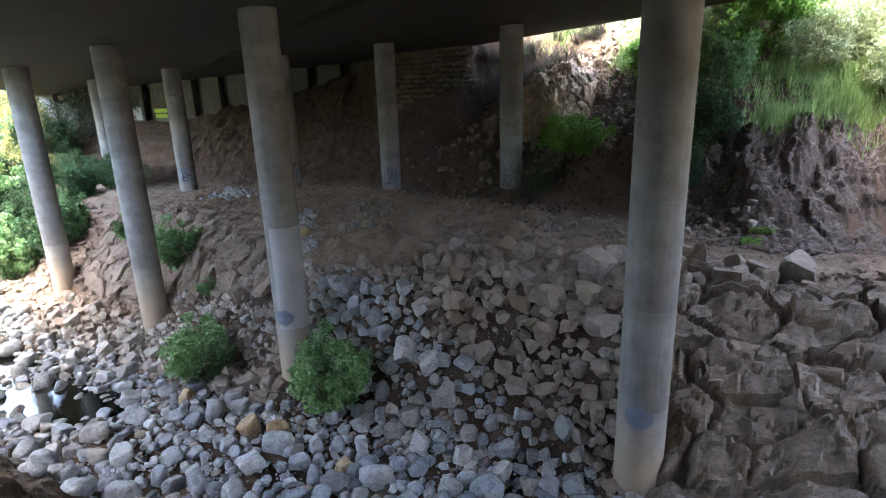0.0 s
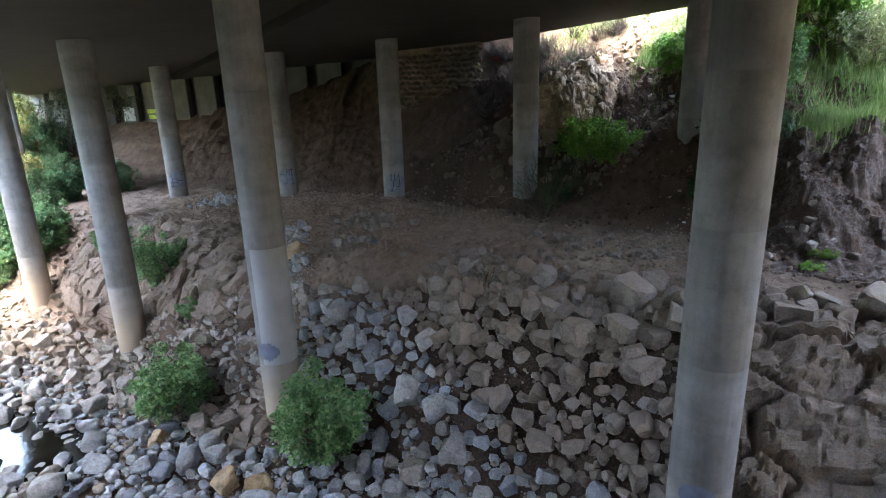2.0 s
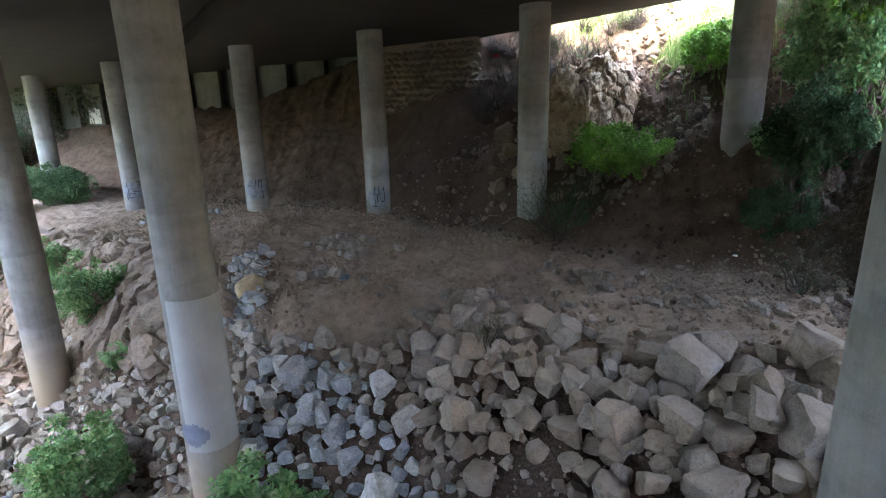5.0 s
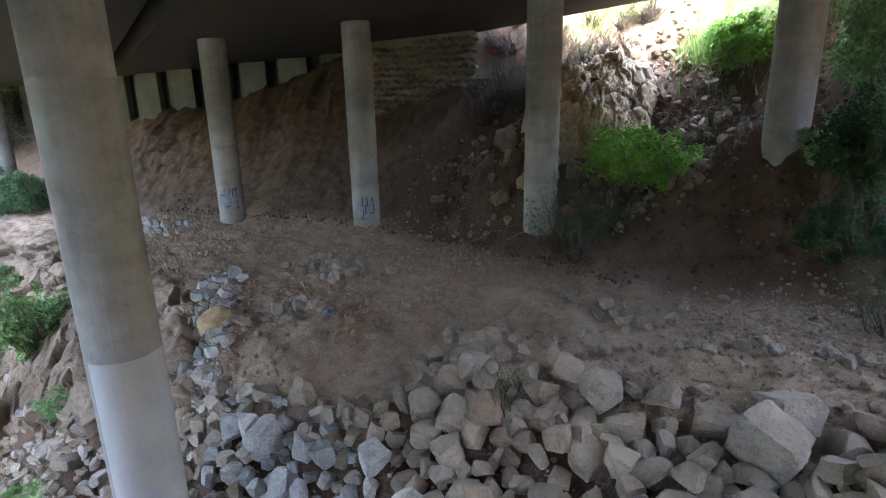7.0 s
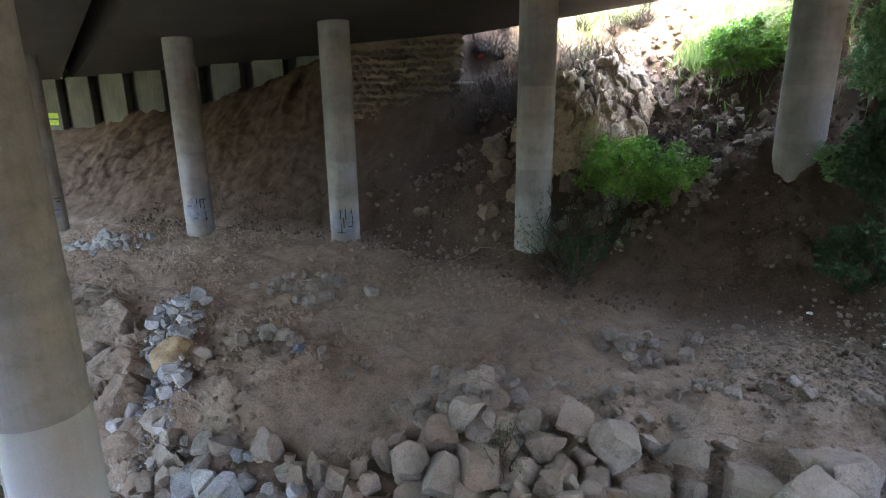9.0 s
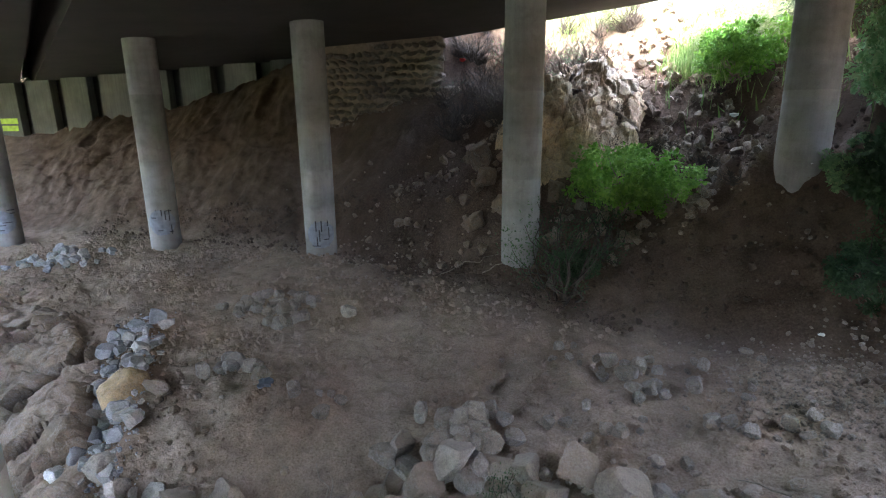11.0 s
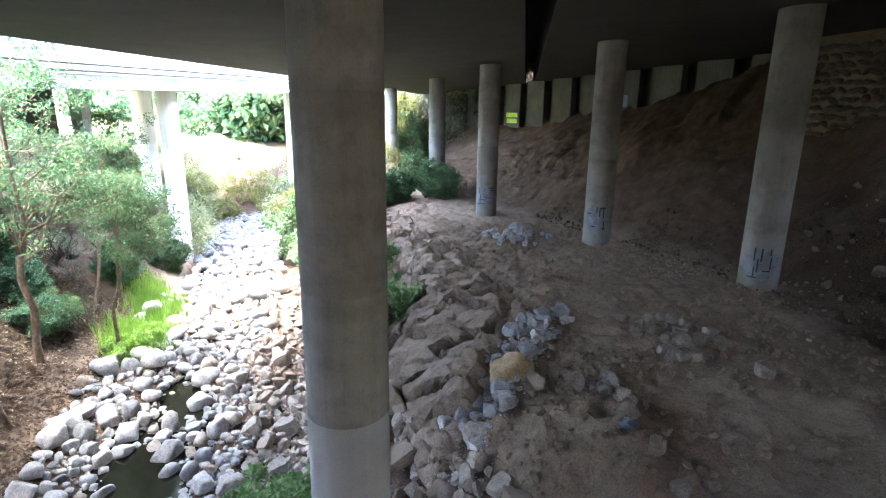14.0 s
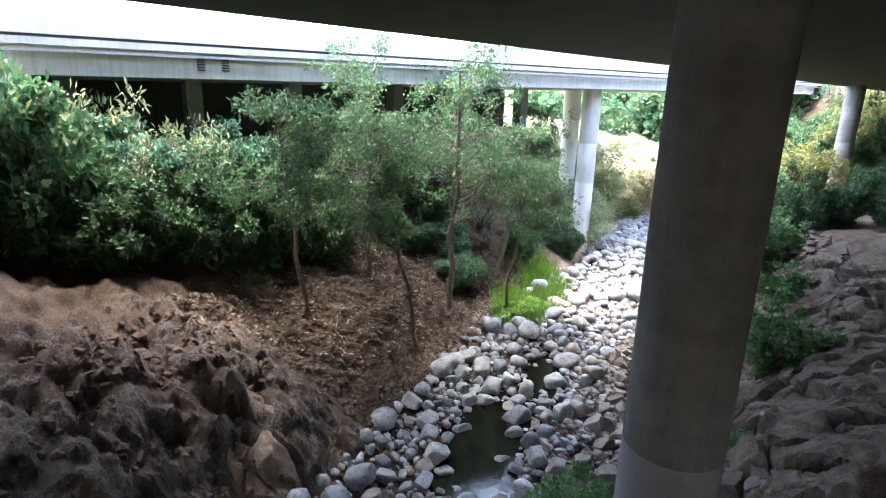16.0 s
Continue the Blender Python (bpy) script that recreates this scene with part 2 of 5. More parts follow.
def rock_material(name, tones, dust, bump_size=0.03):
    """Stone whose tone differs from piece to piece, with dust on its upper faces."""
    m, n, l, b = material(name, 0.82, 0.35)
    co = n.new("ShaderNodeTexCoord").outputs["Object"]
    info = n.new("ShaderNodeObjectInfo").outputs["Random"]
    island = n.new("ShaderNodeNewGeometry").outputs["Random Per Island"]
    pick = maths(n, l, 'FRACT', maths(n, l, 'ADD', maths(n, l, 'MULTIPLY', info, 7.13), island))
    off = n.new("ShaderNodeVectorMath")
    off.operation = 'ADD'
    l.new(co, off.inputs[0])
    l.new(maths(n, l, 'MULTIPLY', pick, 40), off.inputs[1])
    v = off.outputs[0]
    base = ramp(n, l, pick, [(k / (len(tones) - 1), t) for k, t in enumerate(tones)])
    cloud, grain = tex(n, l, "noise", 2.2, v, 6), tex(n, l, "noise", 34, v, 4, 0.75)
    c = mixed(n, l, 0.85, base, ramp(n, l, cloud, [(0.3, (0.55, 0.55, 0.55)), (0.5, (0.95, 0.95, 0.95)), (0.7, (1.25, 1.22, 1.18))]), 'MULTIPLY')
    c = mixed(n, l, 0.7, c, ramp(n, l, grain, [(0.38, (0.6, 0.6, 0.62)), (0.6, (1.12, 1.12, 1.12))]), 'MULTIPLY')
    chips = tex(n, l, "noise", 8.5, v, 6, 0.75)
    c = mixed(n, l, 0.9, c, ramp(n, l, chips, [(0.3, (0.5, 0.49, 0.48)), (0.48, (0.98, 0.98, 0.98)), (0.66, (1.35, 1.33, 1.3))]), 'MULTIPLY')
    vein = ramp(n, l, tex(n, l, "noise", 1.1, v, 8, 0.8), [(0.485, (0, 0, 0)), (0.5, (1, 1, 1)), (0.515, (0, 0, 0))])
    c = mixed(n, l, maths(n, l, 'MULTIPLY', vein, 0.35), c, (0.5, 0.49, 0.47))
    if dust:
        up = n.new("ShaderNodeSeparateXYZ")
        l.new(n.new("ShaderNodeNewGeometry").outputs["Normal"], up.inputs[0])
        cover = maths(n, l, 'MULTIPLY', maths(n, l, 'ADD', up.outputs[2], maths(n, l, 'MULTIPLY', cloud, 0.9)), dust, True)
        c = mixed(n, l, cover, c, (0.29, 0.225, 0.172))
    l.new(c, b.inputs["Base Color"])
    relief(n, l, b, maths(n, l, 'ADD', maths(n, l, 'ADD', cloud, maths(n, l, 'MULTIPLY', chips, 0.8)), maths(n, l, 'MULTIPLY', grain, 0.3)), 0.85, bump_size)
    return m


def concrete_material(name, tone, stain, streak=0.5, tide=None):
    m, n, l, b = material(name, 0.88, 0.3)
    p = place(n)
    cloud, grain = tex(n, l, "noise", 0.9, p, 6), tex(n, l, "noise", 45, p, 4, 0.7)
    squash = n.new("ShaderNodeMapping")
    squash.inputs["Scale"].default_value = (9, 9, 0.5)
    l.new(p, squash.inputs[0])
    runs = tex(n, l, "noise", 1.0, squash.outputs[0], 4)
    c = mixed(n, l, ramp(n, l, cloud, [(0.35, (0, 0, 0)), (0.7, (1, 1, 1))]), tone, stain)
    c = mixed(n, l, streak, c, ramp(n, l, runs, [(0.35, (0.68, 0.67, 0.65)), (0.6, (1.06, 1.06, 1.06))]), 'MULTIPLY')
    c = mixed(n, l, 0.5, c, ramp(n, l, grain, [(0.35, (0.8, 0.8, 0.8)), (0.65, (1.1, 1.1, 1.1))]), 'MULTIPLY')
    if tide is not None:
        sep = n.new("ShaderNodeSeparateXYZ")
        l.new(p, sep.inputs[0])
        lift = n.new("ShaderNodeMapping")
        lift.inputs["Scale"].default_value = (0.06, 0.06, 0.75)
        l.new(p, lift.inputs[0])
        bands = tex(n, l, "noise", 1.0, lift.outputs[0], 3, 0.7)
        c = mixed(n, l, 0.45, c, ramp(n, l, bands, [(0.32, (0.66, 0.65, 0.63)), (0.48, (0.9, 0.9, 0.89)), (0.52, (1.05, 1.05, 1.05)), (0.66, (1.2, 1.2, 1.2))]), 'MULTIPLY')
        blot = tex(n, l, "noise", 3.1, p, 5, 0.7)
        c = mixed(n, l, 0.6, c, ramp(n, l, blot, [(0.33, (0.7, 0.69, 0.67)), (0.5, (1, 1, 1)), (0.7, (1.12, 1.12, 1.12))]), 'MULTIPLY')
        edge = maths(n, l, 'ADD', sep.outputs[2], maths(n, l, 'MULTIPLY', cloud, 1.4))
        wet = n.new("ShaderNodeMapRange")
        wet.inputs[1].default_value, wet.inputs[2].default_value = tide + 1.6, tide
        l.new(edge, wet.inputs[0])
        c = mixed(n, l, maths(n, l, 'MULTIPLY', wet.outputs[0], 0.8), c, (0.40, 0.315, 0.225))
    l.new(c, b.inputs["Base Color"])
    relief(n, l, b, maths(n, l, 'ADD', cloud, maths(n, l, 'MULTIPLY', grain, 0.3)), 0.25, 0.02)
    return m


def leaf_material(name, a, c2, dry=None):
    m, n, l, b = material(name, 0.6, 0.35)
    g = n.new("ShaderNodeNewGeometry")
    stops = [(0.0, a), (0.75, c2)] + ([(0.95, dry)] if dry else [])
    c = ramp(n, l, g.outputs["Random Per Island"], stops)
    tone = tex(n, l, "noise", 0.9, g.outputs["Position"], 2)
    c = mixed(n, l, 0.7, c, ramp(n, l, tone, [(0.3, (0.55, 0.6, 0.6)), (0.7, (1.3, 1.25, 1.1))]), 'MULTIPLY')
    l.new(c, b.inputs["Base Color"])
    thin = n.new("ShaderNodeBsdfTranslucent")
    l.new(c, thin.inputs[0])
    mix = n.new("ShaderNodeMixShader")
    mix.inputs[0].default_value = 0.35
    l.new(b.outputs[0], mix.inputs[1])
    l.new(thin.outputs[0], mix.inputs[2])
    l.new(mix.outputs[0], n["Material Output"].inputs[0])
    return m


def plain_material(name, tone, rough=0.8, spread=0.25, scale=6.0, metal=0.0):
    m, n, l, b = material(name, rough)
    b.inputs["Metallic"].default_value = metal
    c = ramp(n, l, tex(n, l, "noise", scale, place(n), 5), [(0.3, tuple(v * (1 - spread) for v in tone)), (0.7, tuple(min(1, v * (1 + spread)) for v in tone))])
    l.new(c, b.inputs["Base Color"])
    return m


def water_material():
    m, n, l, b = material("water", 0.02, 0.5)
    b.inputs["IOR"].default_value = 1.33
    b.inputs["Base Color"].default_value = (0.008, 0.008, 0.006, 1)
    relief(n, l, b, tex(n, l, "noise", 7, place(n), 3), 0.10, 0.02)
    return m


DIRT = dirt_material()
RIPRAP = rock_material("riprap_stone", [(0.27, 0.208, 0.158), (0.41, 0.345, 0.285), (0.30, 0.237, 0.184), (0.38, 0.342, 0.306), (0.235, 0.18, 0.138), (0.35, 0.282, 0.225)], 0.42, 0.06)
BLUE_STONE = rock_material("blue_grey_stone", [(0.25, 0.268, 0.30), (0.43, 0.447, 0.475), (0.32, 0.34, 0.37), (0.50, 0.50, 0.50), (0.38, 0.345, 0.305), (0.285, 0.30, 0.33)], 0.10, 0.03)
COBBLE = rock_material("creek_cobble", [(0.20, 0.22, 0.25), (0.38, 0.395, 0.42), (0.26, 0.285, 0.325), (0.36, 0.37, 0.385), (0.44, 0.45, 0.465), (0.15, 0.165, 0.19), (0.31, 0.33, 0.365), (0.31, 0.265, 0.215), (0.27, 0.295, 0.335)], 0.0, 0.02)
TAN_STONE = rock_material("tan_stone", [(0.42, 0.30, 0.17), (0.48, 0.36, 0.22)], 0.05, 0.03)
BEDROCK = rock_material("bedrock", [(0.205, 0.155, 0.118), (0.27, 0.213, 0.168), (0.175, 0.132, 0.10), (0.25, 0.205, 0.168)], 0.38, 0.08)
FACE = rock_material("crag_face_stone", [(0.46, 0.315, 0.185), (0.53, 0.385, 0.25), (0.41, 0.27, 0.155)], 0.12, 0.08)
# Brown earth of bluff and spur, darkened further to carry their shade
BLUFF = rock_material("shade_toned_earth", [(0.062, 0.041, 0.029), (0.088, 0.06, 0.043)], 0.03, 0.08)
DUSTY = rock_material("dusty_bedrock", [(0.18, 0.13, 0.093), (0.22, 0.165, 0.122), (0.15, 0.107, 0.076), (0.25, 0.195, 0.15)], 0.2, 0.07)
WALL_STONE = rock_material("wall_stone", [(0.13, 0.096, 0.072), (0.17, 0.13, 0.10), (0.105, 0.077, 0.058)], 0.1, 0.04)
BANK_STONE = rock_material("bank_stone", [(0.36, 0.315, 0.27), (0.46, 0.425, 0.39), (0.31, 0.262, 0.217), (0.42, 0.40, 0.385), (0.28, 0.23, 0.187)], 0.15, 0.05)
LOOSE = rock_material("loose_grey_stone", [(0.21, 0.175, 0.142), (0.28, 0.243, 0.207), (0.175, 0.143, 0.115), (0.25, 0.225, 0.2)], 0.12, 0.03)
LEDGE = rock_material("ledge_rock", [(0.20, 0.15, 0.113), (0.29, 0.228, 0.18), (0.165, 0.123, 0.093), (0.245, 0.19, 0.147), (0.31, 0.255, 0.208), (0.19, 0.142, 0.107)], 0.25, 0.07)
CRAG = rock_material("crag_stone", [(0.20, 0.142, 0.10), (0.27, 0.2, 0.147), (0.165, 0.118, 0.085), (0.24, 0.18, 0.135)], 0.25, 0.08)
CONCRETE = concrete_material("column_concrete", (0.29, 0.283, 0.272), (0.205, 0.198, 0.188), 0.3, 0.5)
# Deck undersides: concrete coloured near black, with their shade in the tone
SOFFIT = concrete_material("shaded_deck_concrete", (0.05, 0.042, 0.035), (0.034, 0.029, 0.024), 0.2)
PALE = concrete_material("pale_concrete", (0.74, 0.73, 0.70), (0.62, 0.61, 0.58), 0.3)
# Dark tone that stands in for shade on the walls behind bays
DARK = concrete_material("dark_shade_concrete", (0.10, 0.095, 0.09), (0.07, 0.066, 0.06), 0.3)
WATER = water_material()
BARK = plain_material("bark", (0.16, 0.12, 0.09), 0.95, 0.4, 9)
TWIG = plain_material("dry_twig", (0.22, 0.18, 0.14), 0.95, 0.4, 9)


# ---- mesh helpers ----
def part(name, bm, mat, parent=None, label="", smooth=False):
    me = bpy.data.meshes.new(name)
    bm.to_mesh(me)
    bm.free()
    if smooth:
        me.polygons.foreach_set("use_smooth", [True] * len(me.polygons))
    if mat:
        me.materials.append(mat)
    ob = new(name, me)
    if parent:
        ob.parent = parent
    if label:
        ob["label"] = label
    return ob


def raw_mesh(name, verts, faces, mat, smooth=False):
    me = bpy.data.meshes.new(name)
    me.from_pydata(verts, [], faces)
    me.update()
    if smooth:
        me.polygons.foreach_set("use_smooth", [True] * len(me.polygons))
    if mat:
        me.materials.append(mat)
    return me


def empty(name, m):
    ob = new(name)
    ob.empty_display_size = 0.2
    ob.matrix_world = m
    return ob


def box(bm, x0, x1, y0, y1, z0, z1, bevel=0.0):
    r = bmesh.ops.create_cube(bm, size=1, matrix=Matrix.Translation(((x0 + x1) / 2, (y0 + y1) / 2, (z0 + z1) / 2)) @ Matrix.Diagonal((x1 - x0, y1 - y0, z1 - z0, 1)))
    if bevel:
        edges = list({e for v in r["verts"] for e in v.link_edges})
        bmesh.ops.bevel(bm, geom=edges, offset=bevel, segments=1, affect='EDGES')


# ---- ground ----
def spaced(fine0, fine1, step, lo, hi):
    mid = list(np.arange(fine0, fine1, step))
    out, d, v = [], step, fine1
    while v < hi:
        out.append(v)
        d *= 1.16
        v += d
    out.append(hi)
    back, d, v = [], step, fine0
    while v > lo:
        d *= 1.16
        v -= d
        back.append(max(v, lo))
    return np.array(back[::-1] + mid + out)


def build_ground():
    gx, gy = spaced(-24, 17.5, 0.105, -600, 600), spaced(1.5, 35, 0.105, -600, 600)
    X, Y = np.meshgrid(gx, gy)
    Z = terrain(X, Y)
    reach = np.hypot(X + 8, Y - 16)
    far = ease((reach - 34) / 22)
    # Surrounding hills, added to keep horizon light from under the decks
    hills = 7 + 15 * ease((reach - 34) / 34) + 20 * ease((reach - 90) / 160) + 5 * fbm(X * 0.03, Y * 0.03, 3, 3)
    valley = np.exp(-((Y - creek_middle(X)) / 14) ** 2) * ease((-X - 20) / 10)
    side = X * ACROSS.x + Y * ACROSS.y
    hills = np.where(side < -14, np.minimum(hills, 6.5), hills)
    hills = hills * (1 - valley) + np.minimum(hills, 1.5 + 0.12 * np.maximum(-X - 60, 0)) * valley
    Z = Z * (1 - far) + np.maximum(Z, hills) * far * (1 - valley) + hills * far * valley
    w, h = len(gx), len(gy)
    i = np.arange(w * h).reshape(h, w)
    quads = np.stack([i[:-1, :-1], i[:-1, 1:], i[1:, 1:], i[1:, :-1]], -1).reshape(-1, 4)
    me = raw_mesh("ground", np.stack([X, Y, Z], -1).reshape(-1, 3).tolist(), quads.tolist(), DIRT, True)
    U, N = X * ALONG.x + Y * ALONG.y, X * ACROSS.x + Y * ACROSS.y
    S = Y - creek_middle(X)
    turf = np.clip(ease((np.hypot(X + 8, Y - 16) - 30) / 8) + ease((N - 29.5 + 0.111 * (U - 13.6)) / 2.5) + ease((-N - 0.5) / 3) * ease((-S - 3) / 2) + ease((U - 45) / 10), 0, 1) * np.maximum(ease((np.abs(S) - 3) / 1.5), ease((-X - 58) / 6))
    scree = np.exp(-((X - 7.6 - 0.02 * (Y - 28)) / 0.55) ** 2) * ease((Y - 24) / 3)
    near = 1 - ease((np.hypot(X + 8, Y - 16) - 22) / 6)
    # Leaf litter and dark soil; between rocks and cobbles it paints in shade
    litter_shade = near * ease((-S - 3.2) / 1.2) * (0.85 + 0.15 * ease((-X - 5.5) / 3)) + 0.9 * ease((X - 11.0) / 2) * ease((Y - 19.6) / 1.5) * (Y < 36) + 0.9 * (np.abs(S) < 2.9) + 0.5 * bump(X, Y, 3, 27.5, 5, 4) + 1.1 * bump(X, Y, 1.0, 33, 5, 4) + 1.0 * bump(X, Y, 5.5, 32, 3.5, 4) + 0.95 * ease((17.6 - Y) / 1.5) * (S > 2) * (X < 10.5)
    toe = np.interp(X, [-60, -20, -10, -3.5, 2, 6, 10, 13.5, 16.5, 30], [33, 30.2, 29.2, 28.4, 26.2, 23.6, 21.8, 19.0, 19.8, 20])
    soil = ease((Y - toe + 0.6) / 1.6) * (1 - ease((N - 29.5 + 0.111 * (U - 13.6)) / 2.5)) + ease((X - 11.5) / 2) * ease((Y - 17.2) / 1.5) * (Y < 27)
    soil = soil + 0.55 * ease((-X - 0.8) / 2) * ease((9.5 - S) / 2) * (S > 2.6)
    # Further dark patches, painted shade on bluff and slope foot included
    litter_shade = litter_shade + 0.8 * bump(X, Y, 1.0, 29.2, 2.6, 2.6) + 0.4 * bump(X, Y, 9.8, 23.4, 3.0, 1.6) + 0.6 * bump(X, Y, -2.0, 3.0, 4.0, 3.5) + 0.35 * bump(X, Y, 8.6, 28.6, 1.9, 2.2) + 0.3 * bump(X, Y, 8.3, 22.4, 2.4, 1.8)
    for key, values in (("soil", np.clip(soil, 0, 1)), ("cover", turf * (1 - scree)), ("litter", np.clip(litter_shade, 0, 1))):
        me.attributes.new(key, 'FLOAT', 'POINT').data.foreach_set("value", values.reshape(-1).astype(np.float32))
    return tagged(new("ground", me), "brown dusty dirt banks sloping down to a creek bed", "ground", kind="structure")


build_ground()

# ---- creek water ----
def build_water():
    bm = bmesh.new()
    xs = np.arange(-60, 16, 1.0)
    rows = []
    for x in xs:
        y = float(creek_middle(x))
        z = -1.47 + 0.012 * max(-50, min(12, x))
        rows.append([bm.verts.new((x, y + d, z)) for d in (-3.2, 0, 3.0)])
    for a, b in zip(rows, rows[1:]):
        for k in range(2):
            bm.faces.new((a[k], b[k], b[k + 1], a[k + 1]))
    tagged(part("water", bm, WATER), "shallow dark creek water between the cobbles", "water", kind="structure")


build_water()


# ---- bridges ----
def along_point(u, n, z=0.0):
    p = ALONG * u + ACROSS * n
    return Vector((p.x, p.y, z))


def deck_mesh(bm, low, high, u0, u1, profile, height, ends=(0.0, 0.0)):
    """A slab along the road between two edge lines; profile: (share of the width, step out, rise)."""
    rings = []
    for u in np.linspace(u0, u1, 48):
        ring = []
        for f, out, dz in profile:
            p = along_point(u, low(u) * (1 - f) + high(u) * f + out)
            ring.append(bm.verts.new((p.x, p.y, height(p.x, p.y) + dz)))
        rings.append(ring)
    count = len(profile)
    for a, b in zip(rings, rings[1:]):
        for k in range(count):
            bm.faces.new((a[k], a[(k + 1) % count], b[(k + 1) % count], b[k]))
    bm.faces.new(rings[0])
    bm.faces.new(rings[-1][::-1])
    bmesh.ops.recalc_face_normals(bm, faces=bm.faces)


def creek_side(u):
    # Below u 5, out of view, the edge flares to shade the bluff
    return max(-0.83 + 0.087 * (u - 15.3) - 0.3 * max(5.0 - u, 0.0), -3.9)


def hill_side(u):
    # Below u 2.2, out of view, the edge is cut back for skylight
    return max(28.9 - 0.111 * (u - 13.6) - 0.8 * max(2.2 - u, 0.0), 22.0)


SLOT, DECK_END = 13.44, -70.0
BOX = [(0, 0, 0), (1, 0, 0), (1, 0, 1.9), (0, 0, 1.9)]


def build_bridge(low, high, wings, label):
    """One road deck: box girder, thin wings beyond its webs, and a parapet on either side."""
    holder = empty("bridge_deck", Matrix.Identity(4))
    bm = bmesh.new()
    deck_mesh(bm, low, high, DECK_END, 62, BOX, deck_height)
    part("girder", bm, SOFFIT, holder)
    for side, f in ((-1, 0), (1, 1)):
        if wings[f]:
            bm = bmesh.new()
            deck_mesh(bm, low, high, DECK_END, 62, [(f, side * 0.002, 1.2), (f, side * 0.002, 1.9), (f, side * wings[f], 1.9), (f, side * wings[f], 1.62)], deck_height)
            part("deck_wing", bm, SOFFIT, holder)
        bm = bmesh.new()
        o = side * wings[f]
        deck_mesh(bm, low, high, DECK_END, 62, [(f, o, 1.904), (f, o - side * 0.4, 1.904), (f, o - side * 0.25, 2.8), (f, o, 2.8)], deck_height)
        part("parapet", bm, PALE, holder)
    return tagged(holder, label, "bridge", group="bridge decks", kind="structure")


build_bridge(creek_side, lambda u: SLOT, (0.9, 0.0), "grey concrete bridge deck seen from below, shade in its colour")
# Added cover that keeps the sky out of the slot
bm_slot = bmesh.new()
deck_mesh(bm_slot, lambda u: SLOT - 0.3, lambda u: SLOT + 1.02, DECK_END, 62, [(0, 0, 1.91), (1, 0, 1.91), (1, 0, 2.1), (0, 0, 2.1)], deck_height)
tagged(part("median_slab", bm_slot, SOFFIT), "added slab closing the slot between the decks, shade in its colour", "slab", kind="structure")
build_bridge(lambda u: SLOT + 0.72, hill_side, (0.0, 0.9), "grey concrete bridge deck beside a narrow slot, shade in its colour")


def column_mesh(radius, z0, z1, rings):
    """A round shaft with shallow form joints."""
    bm = bmesh.new()
    seg = 40
    levels = [(z0, radius)]
    for zr in rings:
        if z0 + 0.1 < zr < z1 - 0.1:
            levels += [(zr - 0.02, radius), (zr - 0.008, radius - 0.006), (zr + 0.008, radius - 0.006), (zr + 0.02, radius - 0.001)]
    levels.append((z1, radius))
    prev = None
    for z, r in levels:
        ring = [bm.verts.new((r * math.cos(2 * math.pi * k / seg), r * math.sin(2 * math.pi * k / seg), z)) for k in range(seg)]
        if prev:
            for k in range(seg):
                bm.faces.new((prev[k], prev[(k + 1) % seg], ring[(k + 1) % seg], ring[k]))
        prev = ring
    return bm


def column(x, y, label, radius=0.53, top=None, mat=None, rng=random.Random(4)):
    foot = ground(x, y)
    high = top if top is not None else deck_height(x, y) + 0.05
    holder = empty("bridge_column", Matrix.Translation((x, y, 0)))
    first = 1.2 + rng.random() * 0.5
    part("shaft", column_mesh(radius, foot - 2.5, high, [first + 2.3 * k for k in range(5)]), mat or CONCRETE, holder, smooth=True)
    return tagged(holder, label, "column", group="bridge columns")


COLUMNS = dict(P=(-0.27, 14.44), Q=(10.5, 12.5), R=(-9.4, 16.85), S=(-18.2, 18.95), T=(-27.6, 21.6), A=(-3.1, 27.75), B=(-9.55, 27.6), E=(-17.85, 27.75),
               F=(-26.5, 29.3), G=(-36.5, 30.2), C=(4.0, 26.35), D=(10.45, 25.4))
BUILT = {}
for key, (cx, cy) in COLUMNS.items():
    BUILT[key] = column(cx, cy, "tall round grey concrete column with tan stained foot" if key in "PQRST" else "tall round grey concrete column on the dirt slope")


